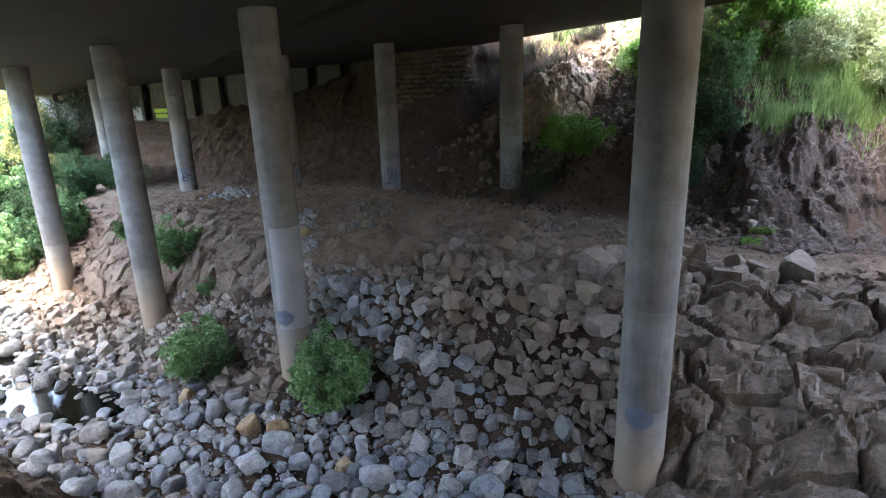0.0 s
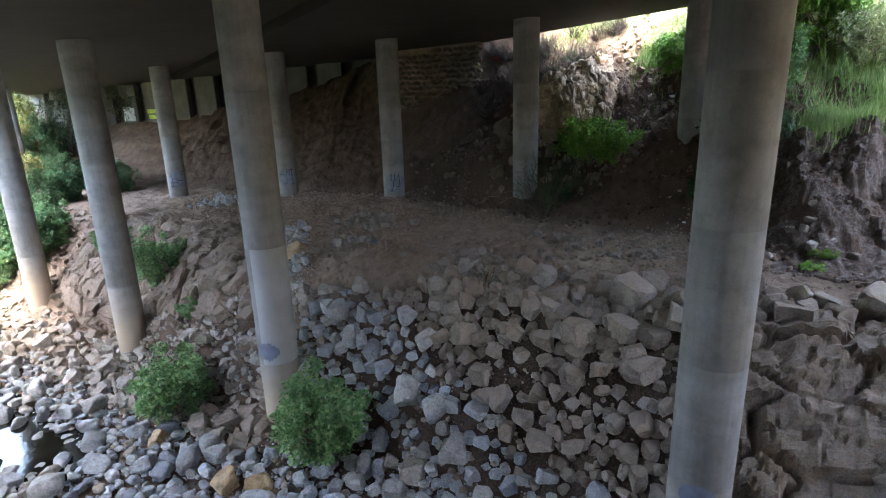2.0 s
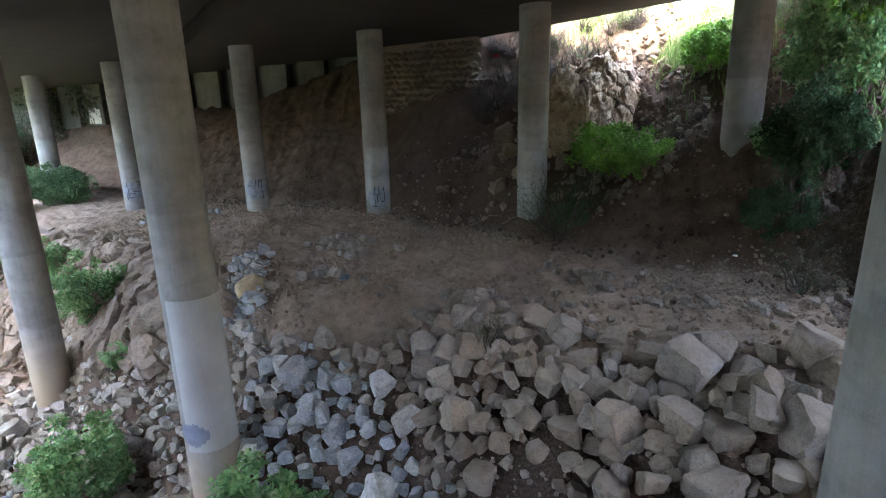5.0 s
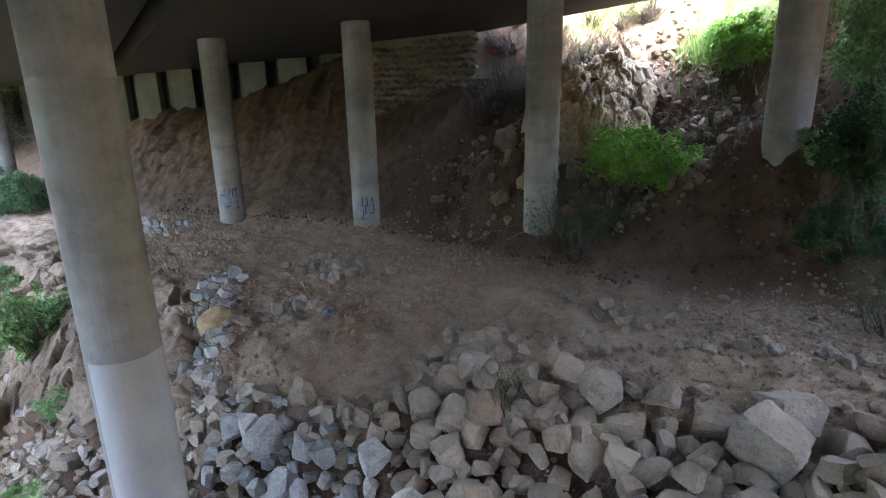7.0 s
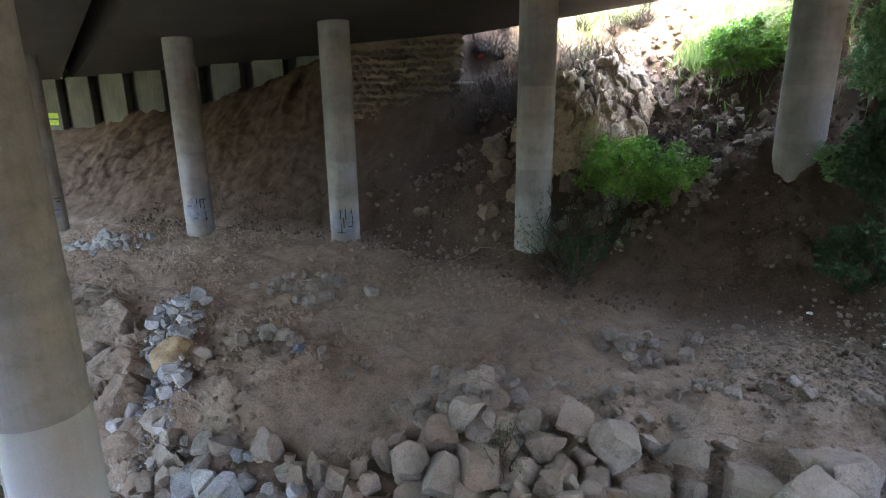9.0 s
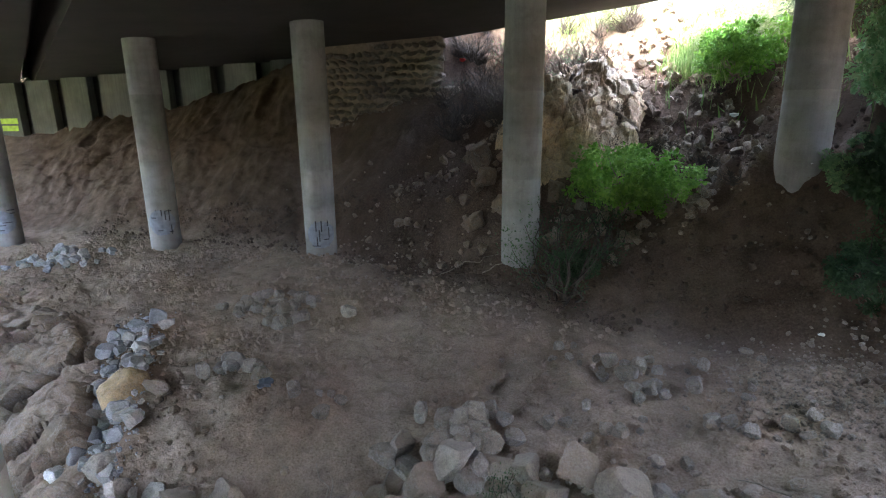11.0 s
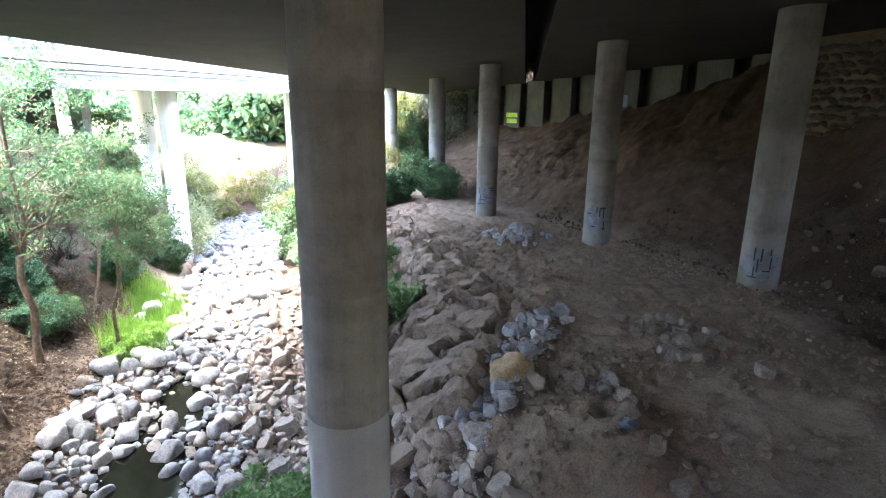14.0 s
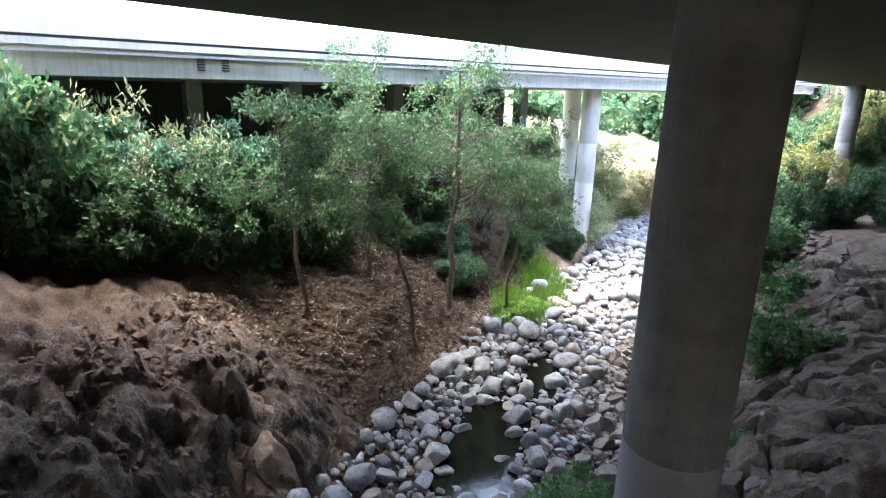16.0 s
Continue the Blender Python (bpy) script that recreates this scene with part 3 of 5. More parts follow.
# ---- abutment under the far end of the decks ----
def build_abutment():
    wall = empty("abutment_wall", Matrix.Identity(4))
    bm = bmesh.new()
    n = 12
    for x0, x1 in ((-47.0, -6.0),):
        rings = []
        for k in range(n + 1):
            x = x0 + (x1 - x0) * k / n
            rings.append([bm.verts.new((x, y, z)) for y, z in ((39.0, 4.5), (39.0, deck_height(x, 39)), (39.6, deck_height(x, 39.6)), (39.6, 4.5))])
        for a, b in zip(rings, rings[1:]):
            for k in range(4):
                bm.faces.new((a[k], b[k], b[(k + 1) % 4], a[(k + 1) % 4]))
        bmesh.ops.recalc_face_normals(bm, faces=bm.faces)
    # Wall coloured dark in place of the shade between panels
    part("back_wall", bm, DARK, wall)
    rng = random.Random(8)
    x = -46.2
    while x < -8:
        w = 2.05 + rng.uniform(-0.15, 0.15)
        top = deck_height(x, 38.2) + 0.02
        bm = bmesh.new()
        box(bm, x, x + w, 38.1, 38.62, 4.4, top, 0.03)
        panel = part("pier_panel", bm, PANEL, wall)
        if -36 < x < -18 and rng.random() < 0.5:
            low = ground(x + w / 2, 38.0)
            for k in range(rng.randint(1, 3)):
                h0 = low + 0.25 + 0.45 * k
                bm = bmesh.new()
                a = x + 0.15 + rng.random() * 0.3
                box(bm, a, min(x + w - 0.1, a + 0.7 + rng.random()), 38.09, 38.097, h0, h0 + 0.3 + rng.random() * 0.4)
                part("paint_mark", bm, rng.choice([PAINT_LIME, PAINT_WHITE, PAINT_BLUE]), panel, "sprayed paint mark")
        x += w + 0.88
    tagged(wall, "row of pale concrete pier panels with sprayed paint marks", "abutment", kind="structure")


PANEL = concrete_material("panel_concrete", (0.13, 0.128, 0.11), (0.085, 0.083, 0.073), 0.6)
PAINT_LIME = plain_material("lime_paint", (0.45, 0.6, 0.08), 0.7, 0.3, 3)
PAINT_WHITE = plain_material("white_paint", (0.6, 0.62, 0.64), 0.7, 0.2, 3)
PAINT_BLUE = plain_material("blue_paint", (0.16, 0.26, 0.42), 0.7, 0.3, 3)
PAINT_GREY = plain_material("grey_paint", (0.20, 0.22, 0.26), 0.75, 0.3, 5)
build_abutment()


def build_stone_wall():
    wall = empty("stone_wall", Matrix.Identity(4))
    r = random.Random(12)
    bm = bmesh.new()
    rings = []
    for k in range(13):
        x = -7.0 + 6.4 * k / 12
        y = 34.6 - 0.03 * k
        rings.append([bm.verts.new((x, yy, z)) for yy, z in ((y, 6.0), (y, deck_height(x, y)), (y + 0.6, deck_height(x, y)), (y + 0.6, 6.0))])
    for a, b in zip(rings, rings[1:]):
        for k in range(4):
            bm.faces.new((a[k], b[k], b[(k + 1) % 4], a[(k + 1) % 4]))
    bmesh.ops.recalc_face_normals(bm, faces=bm.faces)
    part("core", bm, DIRT, wall)
    shapes = []
    for k in range(4):
        bm = rock_shape(300 + k, 8, (0.6, 0.85), 2, (0.6, 0.8), 0.03)
        me = bpy.data.meshes.new("stone")
        bm.to_mesh(me)
        bm.free()
        me.materials.append(WALL_STONE)
        shapes.append(me)
    for row in range(13):
        z = 7.3 + 0.3 * row
        for c in range(18):
            x = -6.85 + 0.36 * c + (0.18 if row % 2 else 0) + r.uniform(-0.06, 0.06)
            y = 34.6 - 0.03 * (x + 7.0) / 6.4 * 12 - 0.12
            if z > deck_height(x, y) - 0.2:
                continue
            ob = new("stone", r.choice(shapes))
            ob.parent = wall
            ob.matrix_world = Matrix.LocRotScale((x, y + r.uniform(0.05, 0.16), z + r.uniform(-0.05, 0.05)), Euler((1.57, r.uniform(-0.5, 0.5), 0)), (r.uniform(0.18, 0.28), r.uniform(0.14, 0.21), 0.24))
    tagged(wall, "brown rubble stone wall under the deck", "wall", kind="structure")


# ---- paint on columns ----
def wrap_patch(bm, radius, a0, a1, z0, z1, steps=10, wobble=0.0, rng=None):
    """A thin sheet of paint that follows the round shaft."""
    rng = rng or random.Random(0)
    low, high = [], []
    for k in range(steps + 1):
        a = radians(a0 + (a1 - a0) * k / steps)
        e = math.sin(math.pi * k / steps) ** 0.5 if wobble else 1.0
        mid, half = (z0 + z1) / 2, (z1 - z0) / 2 * (e + wobble * rng.uniform(-0.25, 0.25))
        low.append(bm.verts.new((radius * math.cos(a), radius * math.sin(a), mid - half)))
        high.append(bm.verts.new((radius * math.cos(a), radius * math.sin(a), mid + half)))
    for k in range(steps):
        bm.faces.new((low[k], low[k + 1], high[k + 1], high[k]))


def paint(col, a0, a1, z0, z1, mat, label, wobble=0.0, layer=1):
    bm = bmesh.new()
    wrap_patch(bm, 0.53 + 0.003 * layer, a0, a1, z0, z1, 40, wobble, random.Random(int(z0 * 100)))
    part("paint_patch", bm, mat, BUILT[col], label, True)


def scrawl(col, middle, spread, z0, z1, seed, mat):
    """Unreadable sprayed writing: a few curved bars."""
    rng = random.Random(seed)
    for k in range(9):
        a = middle + rng.uniform(-spread, spread) * 0.9
        z = z0 + (z1 - z0) * rng.random()
        bm = bmesh.new()
        if rng.random() < 0.5:
            wrap_patch(bm, 0.537, a, a + spread * rng.uniform(0.4, 0.9), z, z + 0.035, 6)
        else:
            wrap_patch(bm, 0.537, a, a + 4, z, min(z1, z + rng.uniform(0.25, 0.5)), 2)
        part("paint_bar", bm, mat, BUILT[col])


BLUEGREY = plain_material("blue_grey_paint", (0.17, 0.19, 0.25), 0.8, 0.2, 4)
INK = plain_material("black_paint", (0.03, 0.03, 0.04), 0.6, 0.3, 6)
paint("Q", -132, -62, 0.85, 1.38, BLUEGREY, "blue-grey painted-over patch", 0.6)
paint("P", -120, -45, 1.1, 1.6, BLUEGREY, "blue-grey painted-over patch", 0.6, 2)
for key, mid, z0 in (("A", -52, 3.4), ("B", -47, 3.55), ("E", -38, 3.15), ("F", -30, 3.4)):
    paint(key, mid - 62, mid + 48, z0 + 0.0, z0 + 0.95, PAINT_GREY, "faded grey-blue sprayed patch", 0.3)
    scrawl(key, mid - 10, 42, z0 + 0.02, z0 + 0.95, int(z0 * 10), INK)
PATCHED = concrete_material("patched_concrete", (0.42, 0.42, 0.42), (0.34, 0.34, 0.34), 0.12)
paint("P", -100, 60, 0.95, 4.25, PATCHED, "lighter cleaned band of concrete", 0.0)


# ---- bridge on the other side of the gap ----
def far_height(x, y):
    u = x * ALONG.x + y * ALONG.y
    return 8.28 + 0.0195 * (u - 4.8)


def build_far_bridge():
    holder = empty("far_bridge", Matrix.Identity(4))
    FAR_PALE = concrete_material("far_bridge_concrete", (0.58, 0.575, 0.55), (0.47, 0.465, 0.44), 0.5)
    face, back = (lambda u: -6.0), (lambda u: -19.0)
    for name, prof, mat in (("girder", [(0, 0, 0), (1, 0, 0), (1, 0, 0.8), (0, 0, 0.8)], FAR_PALE),
                            ("deck_edge", [(0, 0.35, 0.804), (1, 0, 0.804), (1, 0, 1.05), (0, 0.35, 1.0)], FAR_PALE),
                            # Dark strip painted in for the drop shadow under the parapet
                            ("shadow_gap", [(0, 0.2, 1.004), (0, 0.0, 1.004), (0, 0.0, 1.09), (0, 0.2, 1.09)], DARK),
                            ("parapet", [(0, 0.3, 1.094), (0, 0.0, 1.094), (0, 0.05, 1.85), (0, 0.25, 1.85)], FAR_PALE),
                            ("pipe", [(0, 0.40, 0.62), (0, 0.48, 0.62), (0, 0.48, 0.70), (0, 0.40, 0.70)], STEEL),
                            ("hand_rail", [(0, 0.12, 2.35), (0, 0.2, 2.35), (0, 0.2, 2.42), (0, 0.12, 2.42)], STEEL)):
        bm = bmesh.new()
        deck_mesh(bm, face, back, -30, 95, prof, far_height)
        part(name, bm, mat, holder)
    for u in np.arange(10.5, 30, 0.5):
        p = along_point(float(u), -5.84)
        bm = bmesh.new()
        z = far_height(p.x, p.y)
        box(bm, p.x - 0.025, p.x + 0.025, p.y - 0.025, p.y + 0.025, z + 1.84, z + 2.36)
        part("rail_post", bm, STEEL, holder)
    for u in (9.3, 10.1):
        p = along_point(u, -5.985)
        z = far_height(p.x, p.y)
        bm = bmesh.new()
        for k in range(5):
            bmesh.ops.create_cube(bm, size=1, matrix=Matrix.Translation((p.x, p.y, z + 0.28 + 0.085 * k)) @ Matrix.Rotation(math.atan2(ALONG.y, ALONG.x), 4, 'Z') @ Matrix.Diagonal((0.24, 0.05, 0.05, 1)))
        part("vent_grille", bm, DARK, holder, "dark slotted vent")
    tagged(holder, "pale sunlit concrete bridge beyond the creek trees", "bridge", kind="structure")
    for u, n, r in ((33.2, -7.5, 0.58), (36.5, -11.5, 0.58), (41.5, -15.5, 0.6), (52, -8, 0.58), (62, -9, 0.58)):
        p = along_point(u, n)
        c = empty("far_column", Matrix.Translation((p.x, p.y, 0)))
        part("shaft", column_mesh(r, ground(p.x, p.y) - 1.0, far_height(p.x, p.y) + 0.02, [3.0, 5.5]), PALE, c, smooth=True)
        tagged(c, "round pale concrete column under the far bridge", "column", group="far bridge columns")
    # closed bays below the far deck
    bay = empty("bay_wall", Matrix.Identity(4))
    bm = bmesh.new()
    deck_mesh(bm, lambda u: -8.2, lambda u: -8.6, 5.5, 28, [(0, 0, -4.6), (1, 0, -4.6), (1, 0, -2.15), (0, 0, -2.15)], far_height)
    part("low_wall", bm, TANWALL, bay, "low tan retaining wall")
    # Back of the bays, coloured dark where only shade would be
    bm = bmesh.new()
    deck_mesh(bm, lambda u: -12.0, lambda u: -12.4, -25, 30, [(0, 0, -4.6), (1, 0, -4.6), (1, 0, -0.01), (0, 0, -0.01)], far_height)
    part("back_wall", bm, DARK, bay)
    for u in (5.6, 9.6, 13.6, 18.8, 23.1, 27.6):
        bm = bmesh.new()
        deck_mesh(bm, lambda v: -8.1, lambda v: -8.7, u - 0.28, u + 0.28, [(0, 0.02, -4.6), (1, -0.02, -4.6), (1, -0.02, -0.01), (0, 0.02, -0.01)], far_height)
        part("post", bm, CONCRETE, bay)
    tagged(bay, "open bays over a low tan wall, shade painted on their back", "wall", kind="structure")
    pier = empty("end_pier", Matrix.Identity(4))
    bm = bmesh.new()
    deck_mesh(bm, lambda v: -5.2, lambda v: -9.5, 0.5, 4.3, [(0, 0, -5), (1, 0, -5), (1, 0, -0.01), (0, 0, -0.01)], far_height)
    part("block", bm, PALE, pier)
    tagged(pier, "pale concrete end pier behind the shrubs", "pier", kind="structure")


STEEL = plain_material("galvanised_steel", (0.45, 0.46, 0.46), 0.5, 0.15, 8, 0.6)
TANWALL = concrete_material("tan_wall", (0.44, 0.36, 0.27), (0.36, 0.29, 0.21), 0.4)
build_far_bridge()


# ---- rocks ----
def rock_shape(seed, cuts, deep, level, squash, rough):
    """A stone: a ball cut by flat faces, then roughened."""
    rng = random.Random(seed)
    bm = bmesh.new()
    bmesh.ops.create_icosphere(bm, subdivisions=level, radius=1.0)
    planes = []
    axes = []
    if deep[0] < 0.58:
        axes = [Vector(v) + Vector((rng.gauss(0, 0.22), rng.gauss(0, 0.22), rng.gauss(0, 0.22))) for v in ((1, 0, 0), (-1, 0, 0), (0, 1, 0), (0, -1, 0), (0, 0, 1), (0, 0, -1))]
    for k in range(cuts):
        d = (axes[k] if k < len(axes) else Vector((rng.gauss(0, 1), rng.gauss(0, 1), rng.gauss(0, 1)))).normalized()
        planes.append((d, rng.uniform(*deep) + (0.12 if k >= len(axes) and axes else 0)))
    scale = Vector((1.0, rng.uniform(0.65, 0.95), rng.uniform(*squash)))
    for v in bm.verts:
        p = v.co.copy()
        for d, r in planes:
            over = p.dot(d) - r
            if over > 0:
                p -= d * over
        v.co = p
    if level > 3:
        bmesh.ops.smooth_vert(bm, verts=bm.verts, factor=0.4, use_axis_x=True, use_axis_y=True, use_axis_z=True)
    for v in bm.verts:
        p = v.co.copy()
        p += p.normalized() * rough * (noise.fractal(p * 1.6 + Vector((seed, 0, 0)), 1.0, 2.0, 4) - 0.6 * abs(noise.noise(p * 4.5 + Vector((0, seed, 0)))))
        v.co = Vector((p.x * scale.x, p.y * scale.y, p.z * scale.z))
    return bm


def rock_meshes(name, count, cuts, deep, level, squash, rough, mat, smooth):
    out = []
    for k in range(count):
        bm = rock_shape(hash_seed(name) + k * 13, cuts, deep, level, squash, rough)
        me = bpy.data.meshes.new(name)
        bm.to_mesh(me)
        bm.free()
        me.materials.append(mat)
        me.polygons.foreach_set("use_smooth", [smooth] * len(me.polygons))
        out.append(me)
    return out


def hash_seed(text):
    return sum(ord(ch) * (k + 3) for k, ch in enumerate(text)) % 997


ANGULAR = rock_meshes("riprap_rock", 18, 12, (0.44, 0.72), 3, (0.7, 1.0), 0.06, RIPRAP, False)
BOULDERS = rock_meshes("boulder", 10, 14, (0.42, 0.70), 4, (0.6, 0.9), 0.07, RIPRAP, False)
SLABS = rock_meshes("bedrock_slab", 12, 12, (0.44, 0.74), 3, (0.5, 0.8), 0.09, BEDROCK, False)
CRAGS = rock_meshes("crag_rock", 10, 13, (0.42, 0.7), 4, (0.7, 1.1), 0.10, CRAG, False)
BLUES = rock_meshes("blue_rock", 12, 12, (0.46, 0.74), 3, (0.7, 1.0), 0.06, BLUE_STONE, False)
ROUNDS = rock_meshes("cobble", 18, 11, (0.56, 0.88), 3, (0.5, 0.85), 0.08, COBBLE, True)
TANS = rock_meshes("tan_rock", 4, 9, (0.55, 0.9), 3, (0.6, 0.85), 0.09, TAN_STONE, True)
BANKS = rock_meshes("bank_rock", 12, 12, (0.46, 0.74), 3, (0.6, 0.9), 0.07, BANK_STONE, False)
SMALLS = rock_meshes("loose_stone", 10, 9, (0.52, 0.8), 2, (0.6, 0.95), 0.05, LOOSE, False)


build_stone_wall()


class Spread:
    """Keeps stones from lying inside one another."""

    def __init__(self, cell=0.6):
        self.cell, self.items = cell, {}

    def free(self, x, y, r, gap=0.8):
        i, j, reach = int(x // self.cell), int(y // self.cell), 3
        for a in range(i - reach, i + reach + 1):
            for b in range(j - reach, j + reach + 1):
                for (px, py, pr) in self.items.get((a, b), ()):
                    if (px - x) ** 2 + (py - y) ** 2 < ((pr + r) * gap) ** 2:
                        return False
        return True

    def add(self, x, y, r):
        self.items.setdefault((int(x // self.cell), int(y // self.cell)), []).append((x, y, r))


TAKEN = Spread()
for cx, cy in COLUMNS.values():
    TAKEN.add(cx, cy, 0.5)


def lay(x, y, r, rng, sink=0.3, tilt=25):
    z = ground(x, y)
    if tilt < 17:
        # ledge pieces lie along the strike of the slope
        return Matrix.LocRotScale((x, y, z + r * (0.62 - sink)), Euler((radians(rng.gauss(-16, 8)), radians(rng.gauss(0, 6)), radians(rng.gauss(166, 11)))), (r * rng.uniform(1.2, 1.9), r * rng.uniform(0.7, 1.0), r * rng.uniform(0.6, 0.9)))
    return Matrix.LocRotScale((x, y, z + r * (0.62 - sink)), Euler((radians(rng.uniform(-tilt, tilt)), radians(rng.uniform(-tilt, tilt)), rng.uniform(0, 6.28))), (r, r, r * rng.uniform(0.85, 1.15)))


def put_rock(name, meshes, x, y, r, rng, label, group, sink=0.3, tilt=25):
    ob = new(name, rng.choice(meshes))
    ob.matrix_world = lay(x, y, r, rng, sink, tilt)
    return tagged(ob, label, "rock", group)


def joined(name, meshes, places, mat, label, category, smooth=False):
    """Many small pieces as one object."""
    vs, fs, base = [], [], 0
    cache = {me.name: (np.array([v.co[:] for v in me.vertices]), [tuple(p.vertices) for p in me.polygons]) for me in meshes}
    keys = list(cache)
    for n, m in enumerate(places):
        co, faces = cache[keys[n % len(keys)]]
        a = np.array(m)
        vs.append(co @ a[:3, :3].T + a[:3, 3])
        fs.extend([tuple(i + base for i in f) for f in faces])
        base += len(co)
    me = raw_mesh(name, np.concatenate(vs).tolist(), fs, mat, smooth)
    return tagged(new(name, me), label, category, kind="stuff")


rng = random.Random(21)
# large stones that stand out on the bank
for x, y, r in ((8.35, 17.5, 0.72), (9.45, 17.75, 0.92), (7.6, 17.75, 0.46), (7.1, 17.05, 0.62), (3.6, 16.9, 0.56), (2.6, 16.55, 0.4), (1.1, 16.9, 0.52), (0.2, 16.9, 0.42), (3.4, 18.05, 0.36), (4.9, 17.9, 0.38), (6.2, 17.6, 0.34), (7.1, 17.9, 0.32),
                (7.95, 16.35, 0.52), (8.9, 15.9, 0.74), (9.4, 14.95, 0.74), (8.5, 14.9, 0.5), (9.7, 16.5, 0.5), (7.9, 14.7, 0.56), (5.2, 15.15, 0.46), (7.0, 15.6, 0.54), (6.0, 15.9, 0.4), (10.1, 15.8, 0.56), (6.9, 14.1, 0.46), (8.2, 13.7, 0.5), (9.2, 13.7, 0.42)):
    TAKEN.add(x, y, r * 0.85)
    put_rock("riprap_rock", BOULDERS, x, y, r * 0.9, rng, "large angular grey-brown rock half set in dust", "bank rocks", 0.28 if r < 0.6 else (0.52 if r < 0.8 else 0.64), 28 if r < 0.6 else 18)
for x, y, r in ((3.85, 15.5, 0.46), (2.85, 14.9, 0.42), (3.7, 14.5, 0.5), (2.3, 15.3, 0.4), (1.6, 16.15, 0.36), (0.7, 16.2, 0.46), (1.5, 15.6, 0.4), (4.6, 14.2, 0.56), (5.4, 13.5, 0.5), (3.3, 13.7, 0.44), (4.4, 13.2, 0.52), (6.3, 12.9, 0.46), (5.0, 12.5, 0.42), (7.4, 12.6, 0.44), (2.6, 13.9, 0.38), (0.8, 15.2, 0.38), (3.0, 12.8, 0.4)):
    TAKEN.add(x, y, r * 0.9)
    put_rock("blue_rock", BLUES, x, y, r, rng, "large angular blue-grey rock on the bank", "blue-grey stones", 0.16, 30)
# the tan boulder and the run of blue-grey stones
for x, y, r in ((-2.6, 18.75, 0.55), (-3.6, 19.1, 0.25), (0.7, 12.0, 0.4), (-0.1, 11.8, 0.45), (3.4, 11.2, 0.3), (-3.4, 12.6, 0.34)):
    TAKEN.add(x, y, r)
    put_rock("tan_rock", TANS, x, y, r, rng, "pale tan boulder among grey stones", "tan boulders", 0.25)
def blue_edge(x):
    return np.interp(x, [-0.4, 0.4, 2.2, 3.8, 5.8, 8.9, 11], [17.0, 16.9, 16.3, 15.3, 14.0, 12.7, 12.0])


made = 0
for k in range(9000):
    if made % 4 == 3:
        f = rng.random()
        x = float(np.interp(f, [0, 1], [-4.4, -2.1])) + rng.gauss(0, 0.22)
        y = float(np.interp(f, [0, 1], [20.9, 17.6])) + rng.gauss(0, 0.25)
        r = rng.uniform(0.12, 0.32)
    else:
        x, r = rng.uniform(-0.4, 9.5), 0.15 + 0.28 * rng.random() ** 1.4
        y = float(blue_edge(x)) + rng.gauss(0, 0.15) - rng.random() * 2.6
        if y < float(creek_middle(x)) + 2.2:
            continue
    if made < 290 and TAKEN.free(x, y, r, 0.52):
        TAKEN.add(x, y, r)
        made += 1
        put_rock("blue_rock", BLUES, x, y, r, rng, "angular blue-grey stone on the bank", "blue-grey stones", 0.14)
for x, y, r in ((-1.75, 17.35, 0.4), (-1.0, 16.75, 0.34)):
    TAKEN.add(x, y, r)
    put_rock("bank_rock", BANKS, x, y, r, rng, "pale angular rock beside the blue-grey stones", "bank rocks", 0.3)
run_bits = []
for k in range(1100):
    f = rng.random()
    x = float(np.interp(f, [0, 1], [-5.0, -1.2])) + rng.gauss(0, 0.3)
    y = float(np.interp(f, [0, 1], [21.6, 16.6])) + rng.gauss(0, 0.3)
    run_bits.append(lay(x, y, 0.02 + 0.07 * rng.random() ** 2.5, rng, 0.0, 40))
joined("run_gravel", rock_meshes("run_pebble", 6, 7, (0.55, 0.85), 1, (0.6, 0.9), 0.0, BLUE_STONE, False), run_bits, BLUE_STONE, "grey gravel trailing down beside the ledges", "gravel")
# riprap on the bank beside the columns
spare, made = [], 0
for k in range(16000):
    x = rng.uniform(-1.5, 14.5)
    s = rng.uniform(2.4, 8.4)
    y = float(creek_middle(x)) + s
    if s > np.interp(x, [-2, 0, 3, 4, 6, 16], [5.5, 6.2, 6.5, 7.8, 8.2, 8.4]) or (x > -0.4 and y < float(blue_edge(x)) - 0.2):
        continue
    if rng.random() < 1.2 * float(bump(x, y, 6.3, 14.7, 0.9, 0.8) + bump(x, y, 12.6, 13.8, 1.6, 1.6)):
        continue
    big = ease((s - 4) / 3.5)
    r = (0.22 + 0.40 * rng.random() ** 2.0) * (0.85 + 0.35 * float(big))
    if s > 7.6 and r < 0.36:
        continue
    if x > 10.9 and y < 15.6 + 0.2 * (x - 11) and rng.random() < 0.75:
        continue
    if TAKEN.free(x, y, r, 0.44 if s < 7.2 else 0.55):
        TAKEN.add(x, y, r)
        made += 1
        if made < 285 and x < 13:
            put_rock("riprap_rock", ANGULAR, x, y, r, rng, "angular grey-brown rock half set in dust", "bank rocks", 0.32 + 0.2 * float(ease((x - 9.5) / 3)), 35)
        else:
            spare.append(lay(x, y, r, rng, 0.34 + 0.2 * float(ease((x - 9.5) / 3)), 35))
joined("bank_rubble", ANGULAR[:6], spare, RIPRAP, "further angular rocks packed into the bank", "rocks")
# cracked bedrock ledges
made = 0
